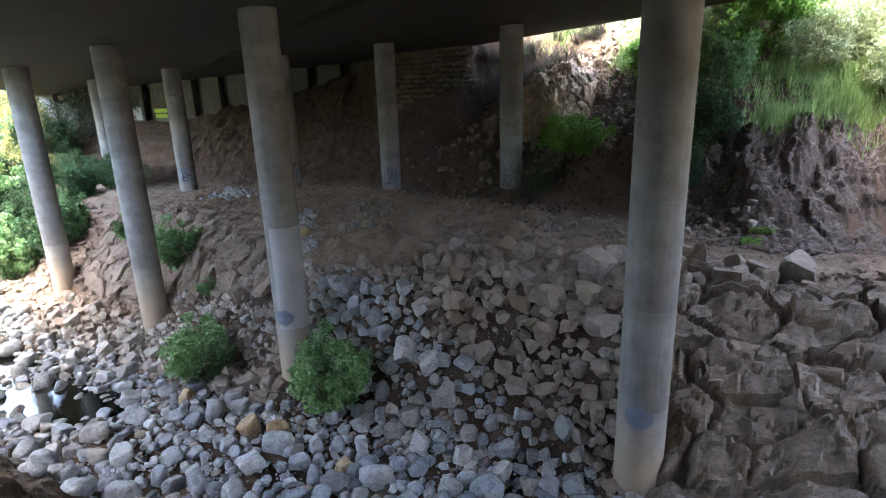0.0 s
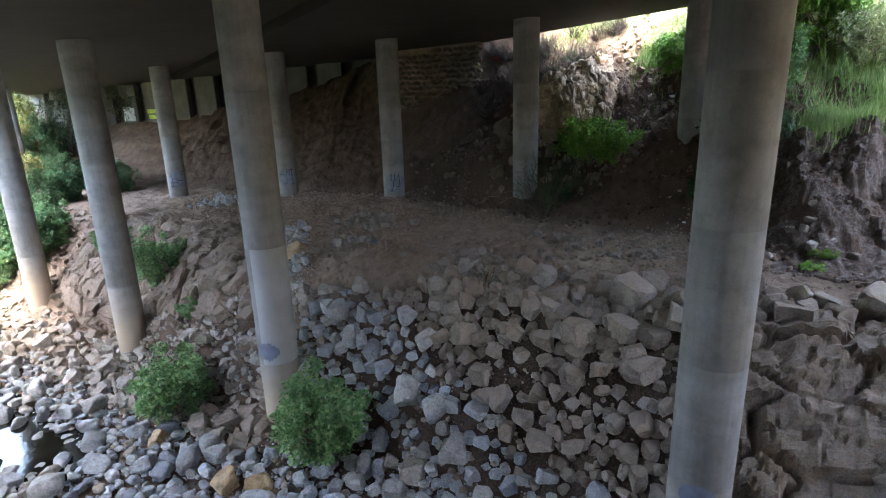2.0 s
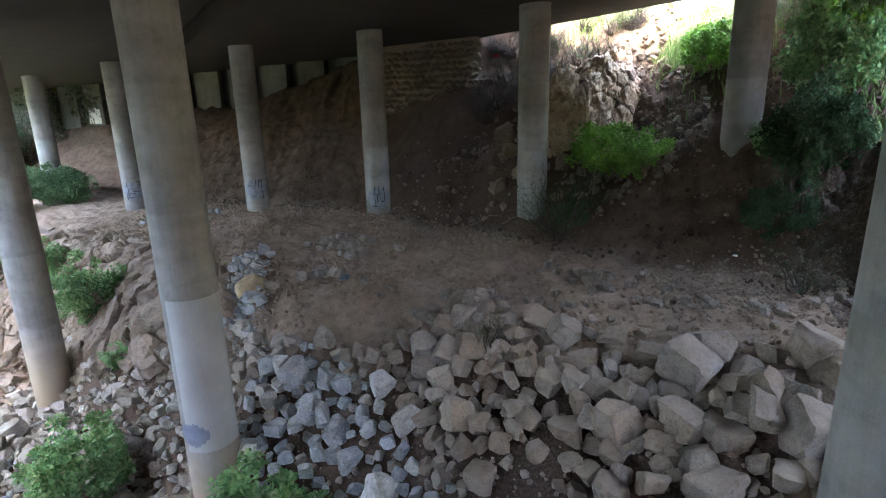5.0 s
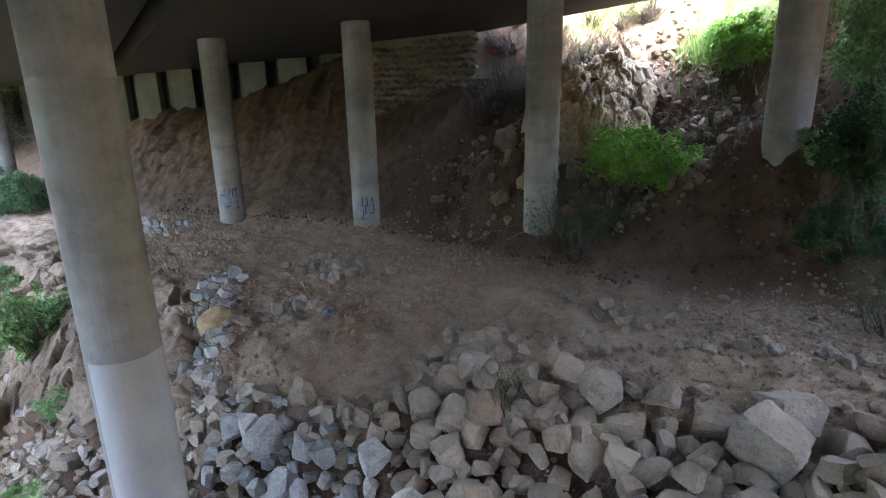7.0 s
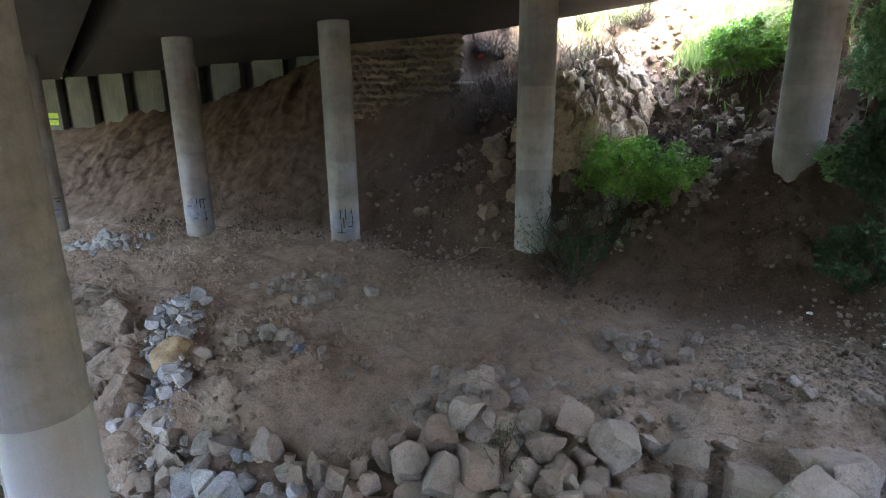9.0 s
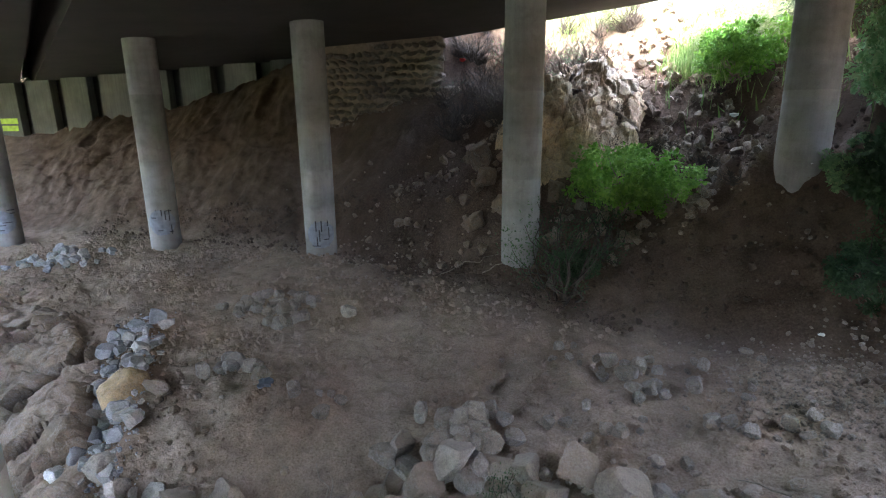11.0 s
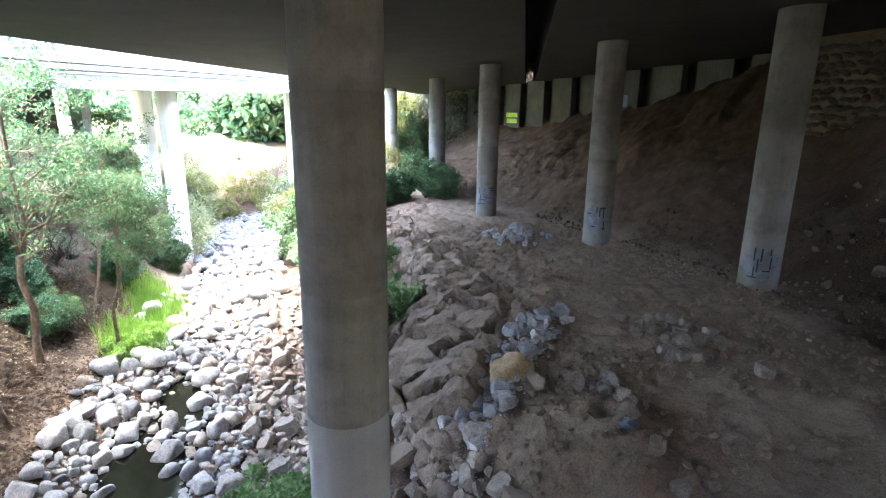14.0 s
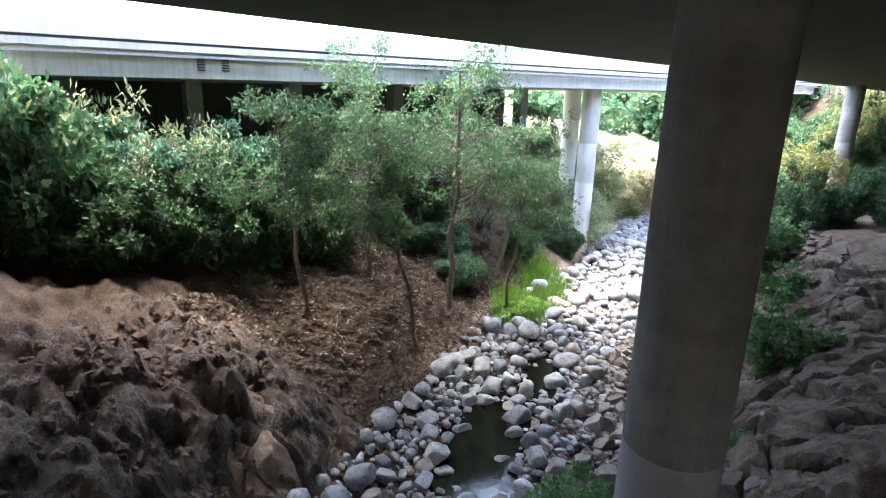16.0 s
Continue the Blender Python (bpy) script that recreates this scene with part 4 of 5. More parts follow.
for k in range(6000):
    x = rng.uniform(-17, -0.6)
    s = 2.5 + 7.5 * rng.random() ** 1.6
    y = float(creek_middle(x)) + s
    if y > 23.5 or abs(x - np.interp(y, [15, 19, 21], [2.6, -2.9, -4.4])) < 0.34 or (x > -1.2 and y > 17.6):
        continue
    r = 0.2 + 0.42 * rng.random() ** 2.0
    if s < 5.2:
        r *= 0.8
    if s > 6.2 and rng.random() < 0.85:
        continue
    if made < 296 and TAKEN.free(x, y, r, 0.52):
        TAKEN.add(x, y, r)
        made += 1
        put_rock("bedrock_slab", SLABS if s > 5.0 else BANKS, x, y, r, rng, "flat brown cracked rock slab in the slope" if s > 5.0 else "pale angular rock low on the creek bank", "bedrock slabs", 0.16 if s < 5.6 else 0.45, 30 if s < 5.6 else 16)


low_bits = []
for k in range(6000):
    x, s = rng.uniform(-11, 0.6), rng.uniform(2.9, 6.4)
    y = float(creek_middle(x)) + s
    r = 0.13 + 0.27 * rng.random() ** 1.8
    if len(low_bits) < 700 and TAKEN.free(x, y, r, 0.48):
        TAKEN.add(x, y, r)
        low_bits.append(lay(x, y, r, rng, 0.2, 35))
joined("bank_stones", BANKS[:6], low_bits, BANK_STONE, "broken grey-brown rocks packed along the creek bank", "rocks")
ledge_bits = []
for k in range(5000):
    x = rng.uniform(-26, -8)
    s = rng.uniform(3.4, 10.0)
    y = float(creek_middle(x)) + s
    r = 0.16 + 0.4 * rng.random() ** 2.2
    if (s < 6.4 or x < -14) and y < 25 and len(ledge_bits) < 420 and TAKEN.free(x, y, r, 0.52):
        TAKEN.add(x, y, r)
        ledge_bits.append(lay(x, y, r, rng, 0.5, 16))
joined("ledge_rubble", rock_meshes("ledge_piece", 8, 12, (0.44, 0.74), 2, (0.5, 0.8), 0.08, BEDROCK, False), ledge_bits, BEDROCK, "brown rock ledges breaking through the bank", "rocks")
# cobbles of the creek bed
def pool_reach(x, y):
    return min(((x + 7.9) / 1.8) ** 2 + ((y - 11.25 + 0.13 * (x + 7.9)) / 0.62) ** 2, ((x + 12.6) / 1.3) ** 2 + ((y - 12.5 + 0.2 * (x + 12.6)) / 0.3) ** 2)


bed_places, made = [], 0
for k in range(16000):
    x = rng.uniform(-34, 11)
    s = rng.uniform(-3.1, 3.0) if x > -24 else rng.uniform(-2.6, 2.6)
    y = float(creek_middle(x)) + s
    pool = pool_reach(x, y)
    r = 0.16 + 0.42 * rng.random() ** 1.8
    if pool < 1 or not TAKEN.free(x, y, r, 0.70):
        continue
    TAKEN.add(x, y, r)
    near = -13 < x < 4 and abs(s) < 2.9 and r > 0.17
    if near and made < 300:
        made += 1
        put_rock("cobble", ROUNDS, x, y, r, rng, "rounded grey creek cobble", "creek cobbles", 0.12, 20)
    else:
        bed_places.append(lay(x, y, r, rng, 0.12, 20))
tiny_bed = []
for k in range(5000):
    x = rng.uniform(-20, 10)
    y = float(creek_middle(x)) + rng.uniform(-3.0, 3.2)
    if pool_reach(x, y) > 1:
        tiny_bed.append(lay(x, y, 0.035 + 0.10 * rng.random() ** 1.6, rng, 0.1, 40))
joined("creek_gravel", rock_meshes("gravel", 6, 7, (0.6, 0.9), 1, (0.5, 0.85), 0.0, COBBLE, True), tiny_bed, COBBLE, "small grey stones wedged between creek cobbles", "gravel", True)
LOW_ROUNDS = rock_meshes("cobble_small", 8, 8, (0.6, 0.92), 2, (0.55, 0.8), 0.05, COBBLE, True)
joined("cobbles", LOW_ROUNDS, bed_places, COBBLE, "rounded grey cobbles filling the creek bed", "cobbles", True)
far_bed = []
for k in range(2500):
    x = rng.uniform(-75, -34)
    y = float(creek_middle(x)) + rng.uniform(-2.6, 2.6)
    far_bed.append(lay(x, y, rng.uniform(0.16, 0.42), rng, 0.15, 20))
joined("far_cobbles", LOW_ROUNDS, far_bed, COBBLE, "pale sunlit cobbles further along the creek", "cobbles", True)

TINY = rock_meshes("pebble", 8, 8, (0.52, 0.8), 1, (0.6, 0.95), 0.0, RIPRAP, False)
# small stones filling the gaps, piles and pebbles on the bench
fill = []
for k in range(5200):
    x = rng.uniform(-16, 16)
    s = rng.uniform(1.6, 9.0)
    y = float(creek_middle(x)) + s
    if s > np.interp(x, [-16, -8, -3, 0, 3, 4, 6, 16], [9, 8, 6, 6.0, 6.2, 8, 8.4, 8.6]) + rng.gauss(0, 0.4):
        continue
    fill.append(lay(x, y, 0.03 + 0.13 * rng.random() ** 3, rng, 0.2, 40))
joined("rubble", TINY, fill, RIPRAP, "small broken stones between the bank rocks", "rubble")
piles = ((-1.9, 22.8, 1.2, 0.5, 58, 0.13, 0.25), (-12.2, 25.4, 1.4, 0.8, 58, 0.14, 0.28), (4.3, 18.2, 0.7, 0.7, 34, 0.16, 0.34), (7.1, 20.4, 0.9, 0.7, 16, 0.09, 0.24),
         (9.4, 19.6, 2.2, 0.7, 30, 0.07, 0.2), (-1.0, 19.6, 0.6, 0.3, 6, 0.18, 0.3), (12.5, 20.3, 1.4, 0.9, 16, 0.08, 0.22), (8.2, 21.2, 1.2, 0.8, 14, 0.07, 0.2), (5.9, 21.4, 1.0, 0.7, 8, 0.06, 0.15), (1.6, 18.7, 1.2, 0.5, 9, 0.08, 0.22), (6.0, 19.0, 1.0, 0.5, 8, 0.07, 0.18))
for cx, cy, rx, ry, count, lo, hi in piles:
    for k in range(count):
        x, y, r = cx + rng.gauss(0, rx * 0.6), cy + rng.gauss(0, ry * 0.6), rng.uniform(lo, hi)
        put_rock("loose_stone", BLUES if cx < -10 else SMALLS, x, y, r, rng, "loose angular stone lying on the dirt bench", "loose stones", 0.08)
pebbles = []
for k in range(4200):
    x, y = rng.uniform(-14, 16), rng.uniform(16, 29)
    if value_noise(x * 0.5, y * 0.5, 77) > 0.45:
        pebbles.append(lay(x, y, 0.018 + 0.085 * rng.random() ** 3, rng, 0.1, 40))
for k in range(2600):
    x, y = rng.gauss(10.5, 1.6), rng.gauss(20.8, 0.8)
    pebbles.append(lay(x, y, 0.015 + 0.06 * rng.random() ** 2.5, rng, 0.05, 40))
joined("pebbles", TINY, pebbles, BEDROCK, "scattered pebbles and clods on the dirt", "pebbles")

# rock of the cut slope behind the columns
def cells(x, y, seed):
    """Nearest and second nearest of scattered points: the gap between the two, and a number of the nearest's own."""
    ix, iy = np.floor(x).astype(np.int64), np.floor(y).astype(np.int64)
    best, second, own = np.full(x.shape, 9.0), np.full(x.shape, 9.0), np.zeros(x.shape)
    for a in (-1, 0, 1):
        for c in (-1, 0, 1):
            px, py = ix + a + lattice(ix + a, iy + c, seed), iy + c + lattice(ix + a, iy + c, seed + 1)
            d = np.hypot(px - x, py - y)
            near = d < best
            second = np.where(near, best, np.minimum(second, d))
            own = np.where(near, lattice(ix + a, iy + c, seed + 2), own)
            best = np.where(near, d, best)
    return second - best, own


def rock_sheet(name, x0, x1, y0, y1, step, mask, height, normal, mat, label, category, crack=None):
    """Bare rock that stands out of the ground, as one body that sinks away at its edges."""
    gx, gy = np.arange(x0, x1, step), np.arange(y0, y1, step)
    X, Y = np.meshgrid(gx, gy)
    m = mask(X, Y)
    h = height(X, Y) * m - 0.5 * (1 - ease(m / 0.35))
    V = np.stack([X + normal[0] * h, Y + normal[1] * h, terrain(X, Y) + normal[2] * h], -1).reshape(-1, 3)
    i = np.arange(X.size).reshape(X.shape)
    quads = np.stack([i[:-1, :-1], i[:-1, 1:], i[1:, 1:], i[1:, :-1]], -1).reshape(-1, 4)
    quads = quads[m.reshape(-1)[quads].max(axis=1) > 0.02]
    if crack:
        quads = quads[~crack(X, Y).reshape(-1)[quads].all(axis=1)]
    return tagged(new(name, raw_mesh(name, V.tolist(), quads.tolist(), mat)), label, category, kind="structure")


def crag_height(x, y):
    v = terrain(x, y)
    w = x + 0.25 * fbm(x * 1.2, v * 1.2, 3, 111)
    gap, own = cells(w * 0.95 + 0.35 * v, v * 0.9 - 0.2 * x, 101)
    gap2, own2 = cells(w * 2.2 - 0.5 * v, v * 2.0 + 0.6 * x, 107)
    gap3, own3 = cells(w * 4.8, v * 4.6 + x, 113)
    return 0.2 + 0.7 * own * ease(gap / 0.16) + 0.30 * own2 * ease(gap2 / 0.2) + 0.07 * own3 * ease(gap3 / 0.25) + 0.12 * fbm(x * 3, v * 3, 3, 117)


def crag_mask(x, y):
    return np.clip(1.7 * bump(x, y, 4.9, 30.4, 2.5, 2.6) - 0.4 + 0.35 * fbm(x * 0.8, y * 0.8, 3, 119), 0, 1)


rock_sheet("crag", 1.4, 8.4, 26.6, 34.0, 0.05, crag_mask, crag_height, (0.1, -0.62, 0.55), FACE, "pale brown jointed rock face of the cut slope", "crag")


def ledge_cells(x, y):
    a, c = 0.78 * x + 0.62 * y, -0.62 * x + 0.78 * y
    return cells(0.55 * a + 0.5 * fbm(x * 0.8, y * 0.8, 2, 125), 1.2 * c + 0.6 * fbm(x * 0.7, y * 0.7, 2, 123), 121), cells(1.5 * a, 3.4 * c + 0.5 * a, 127)


def ledge_height(x, y):
    (gap, own), (gap2, own2) = ledge_cells(x, y)
    return 0.04 + 0.5 * own * ease(gap / 0.13) + 0.12 * own2 * ease(gap2 / 0.2) + 0.08 * fbm(x * 2.5, y * 2.5, 3, 129) - 0.14 * (gap < 0.035)


def ledge_mask(x, y):
    k = y - creek_middle(x)
    edge = np.interp(y, [14, 16, 18, 20, 21, 24], [-0.2, -0.7, -2.2, -4.2, -6.2, -9.0])
    return ease((edge - x) / 0.8) * ease((k - 5.3) / 0.8) * ease((11.0 - k) / 2.0) * ease((x + 18) / 2) * np.clip(1.0 + 0.8 * fbm(x * 0.5, y * 0.5, 3, 131), 0, 1)


rock_sheet("rock_ledge", -18.2, 0.0, 13.6, 25.0, 0.055, ledge_mask, ledge_height, (0.0, -0.3, 0.9), LEDGE, "brown bedded rock ledges dusted with dirt", "rock ledge", lambda x, y: ledge_cells(x, y)[0][0] < 0.02)
def dusty_height(x, y):
    gap, own = cells(x * 0.6 + 0.4 * fbm(x, y, 2, 141), y * 1.25, 143)
    gap2, own2 = cells(x * 1.5, y * 3.0 + 0.4 * x, 145)
    return 0.02 + (0.10 + 0.42 * own) * ease(gap / 0.14) + 0.14 * own2 * ease(gap2 / 0.14) + 0.10 * fbm(x * 1.6, y * 1.6, 3, 147)


def dusty_mask(x, y):
    k = y - creek_middle(x)
    return ease((x - 10.4) / 0.8) * ease((18.0 - x) / 1.5) * ease((k - 1.8) / 0.8) * ease((15.9 + 0.2 * (x - 11) - y) / 0.8)


rock_sheet("dusty_rock", 10.2, 18.2, 8.0, 17.6, 0.07, dusty_mask, dusty_height, (0.0, -0.3, 0.9), DUSTY, "soft brown rock humps under dust", "bedrock", lambda x, y: cells(x * 0.6 + 0.4 * fbm(x, y, 2, 141), y * 1.25, 143)[0] < 0.03)
for x, y, r in ((2.6, 28.6, 0.7), (3.3, 27.6, 0.6), (2.2, 29.4, 0.7), (4.9, 27.5, 0.5), (5.7, 27.9, 0.45), (6.6, 29.6, 0.5), (-0.2, 34.3, 0.6), (6.8, 30.8, 0.5)):
    TAKEN.add(x, y, r * 0.8)
    put_rock("crag_rock", CRAGS, x, y, r, rng, "large brown jointed block of the crag", "crag rocks", 0.4, 25)
made = 0
for k in range(2200):
    x, y = rng.uniform(-2, 9.0), rng.uniform(26.2, 34.5)
    w = float(bump(x, y, 3.9, 29.4, 2.3, 2.4) + 0.12 * bump(x, y, 0.5, 32.0, 2.0, 1.5))
    if rng.random() > w or (6.3 < x < 8.4):
        continue
    r = rng.uniform(0.2, 0.4) + 0.5 * rng.random() ** 2 * min(1.0, w)
    if made < 40 and TAKEN.free(x, y, r * 0.8, 0.5):
        TAKEN.add(x, y, r)
        made += 1
        put_rock("crag_rock", CRAGS, x, y, r, rng, "brown fractured rock of the cut slope", "crag rocks", 0.36, 40)
for k in range(34):
    f = rng.random()
    x, y, r = 7.2 + 1.4 * f + rng.gauss(0, 0.5), 26.6 + 9 * f + rng.gauss(0, 0.5), rng.uniform(0.1, 0.3)
    put_rock("gully_stone", CRAGS, x, y, r, rng, "brown stone lying in the gully", "gully stones", 0.25, 40)
gully_bits = []
for k in range(900):
    x, y = rng.gauss(7.8, 1.5), rng.uniform(25.2, 34)
    gully_bits.append(lay(x, y, 0.04 + 0.22 * rng.random() ** 2.5, rng, 0.2, 50))
for k in range(260):
    x, y = rng.gauss(1.5, 2.5), rng.uniform(26.8, 32)
    gully_bits.append(lay(x, y, 0.04 + 0.2 * rng.random() ** 2.5, rng, 0.2, 50))
joined("gully_rubble", rock_meshes("gully_bit", 8, 10, (0.44, 0.72), 2, (0.6, 1.0), 0.05, CRAG, False), gully_bits, CRAG, "broken brown rock strewn down the gully", "rubble")
# blocks of the bluff across the creek
def bluff_height(x, y):
    v = terrain(x, y)
    gap, own = cells(x * 0.75 + 0.35 * fbm(x, v, 2, 151), v * 0.7 + 0.3 * x, 153)
    gap2, own2 = cells(x * 1.9 + 0.5 * v, v * 1.9, 155)
    low = 1 - ease((creek_middle(x) - y - 5.5) / 2.5)
    return 0.03 + low * ((0.06 + 0.24 * own) * ease(gap / 0.4) + 0.14 * own2 * ease(gap2 / 0.35)) + 0.12 * fbm(x * 1.3, y * 1.3, 4, 157) + 0.05 * fbm(x * 5, y * 5, 2, 159)


def bluff_mask(x, y):
    q = creek_middle(x) - y
    return ease((x + 7.5) / 1.6) * ease((5 - x) / 2) * ease((q - 2.6) / 0.8) * ease((9.5 - q) / 2.5)


def split_height(x, y):
    gap, own = cells(x * 1.5 - 0.3 * y, y * 0.6, 163)
    return 0.03 + 0.32 * own * ease(gap / 0.10) + 0.07 * fbm(x * 4, y * 4, 2, 165)


rock_sheet("bluff", -7.6, 5.2, -2.0, 8.9, 0.07, bluff_mask, bluff_height, (0.1, 0.45, 0.7), BLUFF, "brown lumpy dirt bluff above the creek, shade in its dark tone", "bluff")
rock_sheet("bluff_crag", -6.2, -2.2, 5.2, 8.6, 0.05, lambda x, y: np.clip(1.6 * bump(x, y, -4.1, 6.9, 1.1, 1.0) - 0.25, 0, 1), split_height, (0.15, 0.5, 0.6), CRAG, "upright jointed brown rock in the dirt bluff", "crag")
# Soil for slope clods; on the bluff its dark tone carries shade
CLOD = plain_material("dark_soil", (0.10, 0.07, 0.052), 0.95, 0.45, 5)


# eroded earth past the last column
def spur_height(x, y):
    v = terrain(x, y)
    gap, own = cells(x * 0.9 + 0.4 * fbm(x, v, 2, 171), v * 0.9 + 0.4 * x, 173)
    gap2, own2 = cells(x * 2.4 - 0.5 * v, v * 2.2, 175)
    return 0.06 + 0.2 * own * ease(gap / 0.3) + 0.1 * own2 * ease(gap2 / 0.3) - 0.25 * np.abs(fbm(x * 2.2, y * 0.7, 3, 177)) + 0.05 * fbm(x * 6, y * 6, 2, 179)


def spur_mask(x, y):
    return ease((x - 11.4) / 1.0) * ease((18.4 - x) / 1.0) * ease((y - 18.1) / 0.8) * ease((25.2 - y) / 1.2)


rock_sheet("earth_spur", 11.2, 18.6, 18.0, 25.4, 0.055, spur_mask, spur_height, (0.0, -0.5, 0.65), BLUFF, "brown eroded earth spur below the hillside, shade in its dark tone", "earth")
CRUMBS = rock_meshes("clod", 6, 8, (0.5, 0.85), 1, (0.6, 0.9), 0.0, DIRT, False)
clods, slope_clods = [], []
for k in range(15000):
    x, y = rng.uniform(-16, 16), rng.uniform(16.5, 31)
    if value_noise(x * 0.8, y * 0.8, 91) > 0.35:
        dark = y > np.interp(x, [-20, -10, -3.5, 2, 6, 10, 13.5], [30.2, 29.2, 28.4, 26.2, 23.6, 21.8, 19.0]) - 0.8
        (slope_clods if dark else clods).append(lay(x, y, 0.018 + 0.10 * rng.random() ** 2.5, rng, 0.1, 60))
bluff_bits = []
for k in range(3200):
    x, q = rng.uniform(-7.5, 3), rng.uniform(2.4, 8)
    y = float(creek_middle(x)) - q
    bluff_bits.append(lay(x, y, 0.025 + 0.15 * rng.random() ** 3, rng, 0.25, 70))
joined("bluff_crumbs", CRUMBS, bluff_bits, CLOD, "brown crumbled lumps on the bluff, shade in their dark tone", "clods")
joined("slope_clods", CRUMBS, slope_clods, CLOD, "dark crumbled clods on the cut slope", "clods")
joined("clods", CRUMBS, clods, DIRT, "crumbled clods of dry dirt", "clods")


# ---- plants ----
def leaf_cloud(centres, spreads, per, size, rng, droop=0.0, long=1.0):
    """Leaves as small folded rhombs scattered round clump centres."""
    n = len(centres) * per
    c = np.repeat(np.array(centres, float), per, 0)
    sp = np.repeat(np.array(spreads, float), per)[:, None]
    off = rng.normal(size=(n, 3))
    off /= np.linalg.norm(off, axis=1)[:, None] + 1e-9
    pos = c + off * sp * rng.random((n, 1)) ** 0.45 * np.array([1, 1, 0.8])
    d = rng.normal(size=(n, 3)) + off * 0.8 - np.array([0, 0, droop])
    d /= np.linalg.norm(d, axis=1)[:, None]
    side = np.cross(d, rng.normal(size=(n, 3)) * 0.6 + np.array([0, 0, 1.0]))
    side /= np.linalg.norm(side, axis=1)[:, None] + 1e-9
    ln = size * (0.6 + 0.8 * rng.random((n, 1)))
    wd = ln * 0.36 / long
    lift = np.cross(side, d) * ln * 0.12
    v = np.stack([pos, pos + d * ln * 0.5 + side * wd + lift, pos + d * ln, pos + d * ln * 0.5 - side * wd + lift], 1)
    return v.reshape(-1, 3), [(4 * k, 4 * k + 1, 4 * k + 2, 4 * k + 3) for k in range(n)]


def tube(bm, points, radii, sides=5):
    prev = None
    for i, (p, r) in enumerate(zip(points, radii)):
        ahead = (points[min(i + 1, len(points) - 1)] - points[max(i - 1, 0)]).normalized()
        a = ahead.cross(Vector((0.3, 0.9, 0.1))).normalized()
        b = ahead.cross(a)
        ring = [bm.verts.new(p + (a * math.cos(2 * math.pi * k / sides) + b * math.sin(2 * math.pi * k / sides)) * r) for k in range(sides)]
        if prev:
            for k in range(sides):
                bm.faces.new((prev[k], prev[(k + 1) % sides], ring[(k + 1) % sides], ring[k]))
        prev = ring


def bend(a, b, rng, steps=5, wob=0.1):
    pts = []
    length = (b - a).length
    for k in range(steps + 1):
        f = k / steps
        p = a.lerp(b, f) + Vector((rng.gauss(0, 1), rng.gauss(0, 1), rng.gauss(0, 0.5))) * wob * length * math.sin(math.pi * f) * 0.5
        pts.append(p)
    return pts


class Plant:
    """Meshes of one kind of shrub or tree, built once."""

    def __init__(self, name, leaf, seed, clumps, per, size, shape, spread, droop=0.0, long=1.0, stems=7, hollow=0.45, wood=None):
        nr, rng = np.random.default_rng(seed), random.Random(seed)
        centres, spreads = [], []
        while len(centres) < clumps:
            p = nr.normal(size=3)
            p = p / np.linalg.norm(p) * (hollow + (1 - hollow) * nr.random() ** 0.6)
            p = p * np.array(shape) + np.array([0, 0, shape[2] * 0.95])
            if p[2] < 0.04:
                continue
            p = p * (0.8 + 0.4 * nr.random())
            centres.append(p)
            spreads.append(spread * (0.5 + nr.random()))
        v, f = leaf_cloud(centres, spreads, per, size, nr, droop, long)
        self.leaves = raw_mesh(name + "_leaves", v.tolist(), f, leaf)
        bm = bmesh.new()
        for c in centres[:max(stems * 3, 12)]:
            end = Vector(c)
            start = Vector((rng.uniform(-0.06, 0.06), rng.uniform(-0.06, 0.06), -0.15))
            pts = bend(start, end, rng, 5, 0.16)
            r0 = 0.012 + 0.012 * end.length
            tube(bm, pts, [r0 * (1 - 0.8 * k / 5) for k in range(6)], 4)
        me = bpy.data.meshes.new(name + "_stems")
        bm.to_mesh(me)
        bm.free()
        me.materials.append(wood or TWIG)
        self.stems, self.name = me, name

    def plant(self, x, y, scale, label, category="bush", group="", turn=0.0, stretch=1.0, z=None):
        holder = empty(self.name, Matrix.LocRotScale((x, y, ground(x, y) if z is None else z), Euler((0, 0, turn)), (scale, scale, scale * stretch)))
        for name, me in (("foliage", self.leaves), ("stem", self.stems)):
            ob = new(name, me)
            ob.parent = holder
            if name == "stem":
                tagged(ob, kind="stuff")
        return tagged(holder, label, category, group)


GREEN = leaf_material("green_leaf", (0.05, 0.125, 0.06), (0.10, 0.20, 0.095), (0.16, 0.21, 0.09))
DEEP = leaf_material("deep_green_leaf", (0.035, 0.075, 0.035), (0.065, 0.12, 0.055))
OLIVE = leaf_material("olive_leaf", (0.055, 0.125, 0.06), (0.11, 0.20, 0.095), (0.17, 0.19, 0.10))
LIME = leaf_material("lime_leaf", (0.12, 0.25, 0.04), (0.21, 0.36, 0.07))
YELLOW = leaf_material("yellow_green_leaf", (0.17, 0.20, 0.06), (0.26, 0.27, 0.10), (0.30, 0.24, 0.12))
DRYLEAF = leaf_material("fallen_leaf", (0.04, 0.027, 0.02), (0.09, 0.06, 0.042), (0.24, 0.19, 0.14))
DARKTWIG = plain_material("dark_twig", (0.06, 0.047, 0.038), 0.95, 0.4, 9)
TEAL = leaf_material("blue_green_leaf", (0.05, 0.13, 0.085), (0.11, 0.23, 0.15), (0.17, 0.26, 0.15))
SCRUB = leaf_material("pale_scrub_leaf", (0.27, 0.33, 0.17), (0.42, 0.47, 0.27), (0.5, 0.48, 0.36))
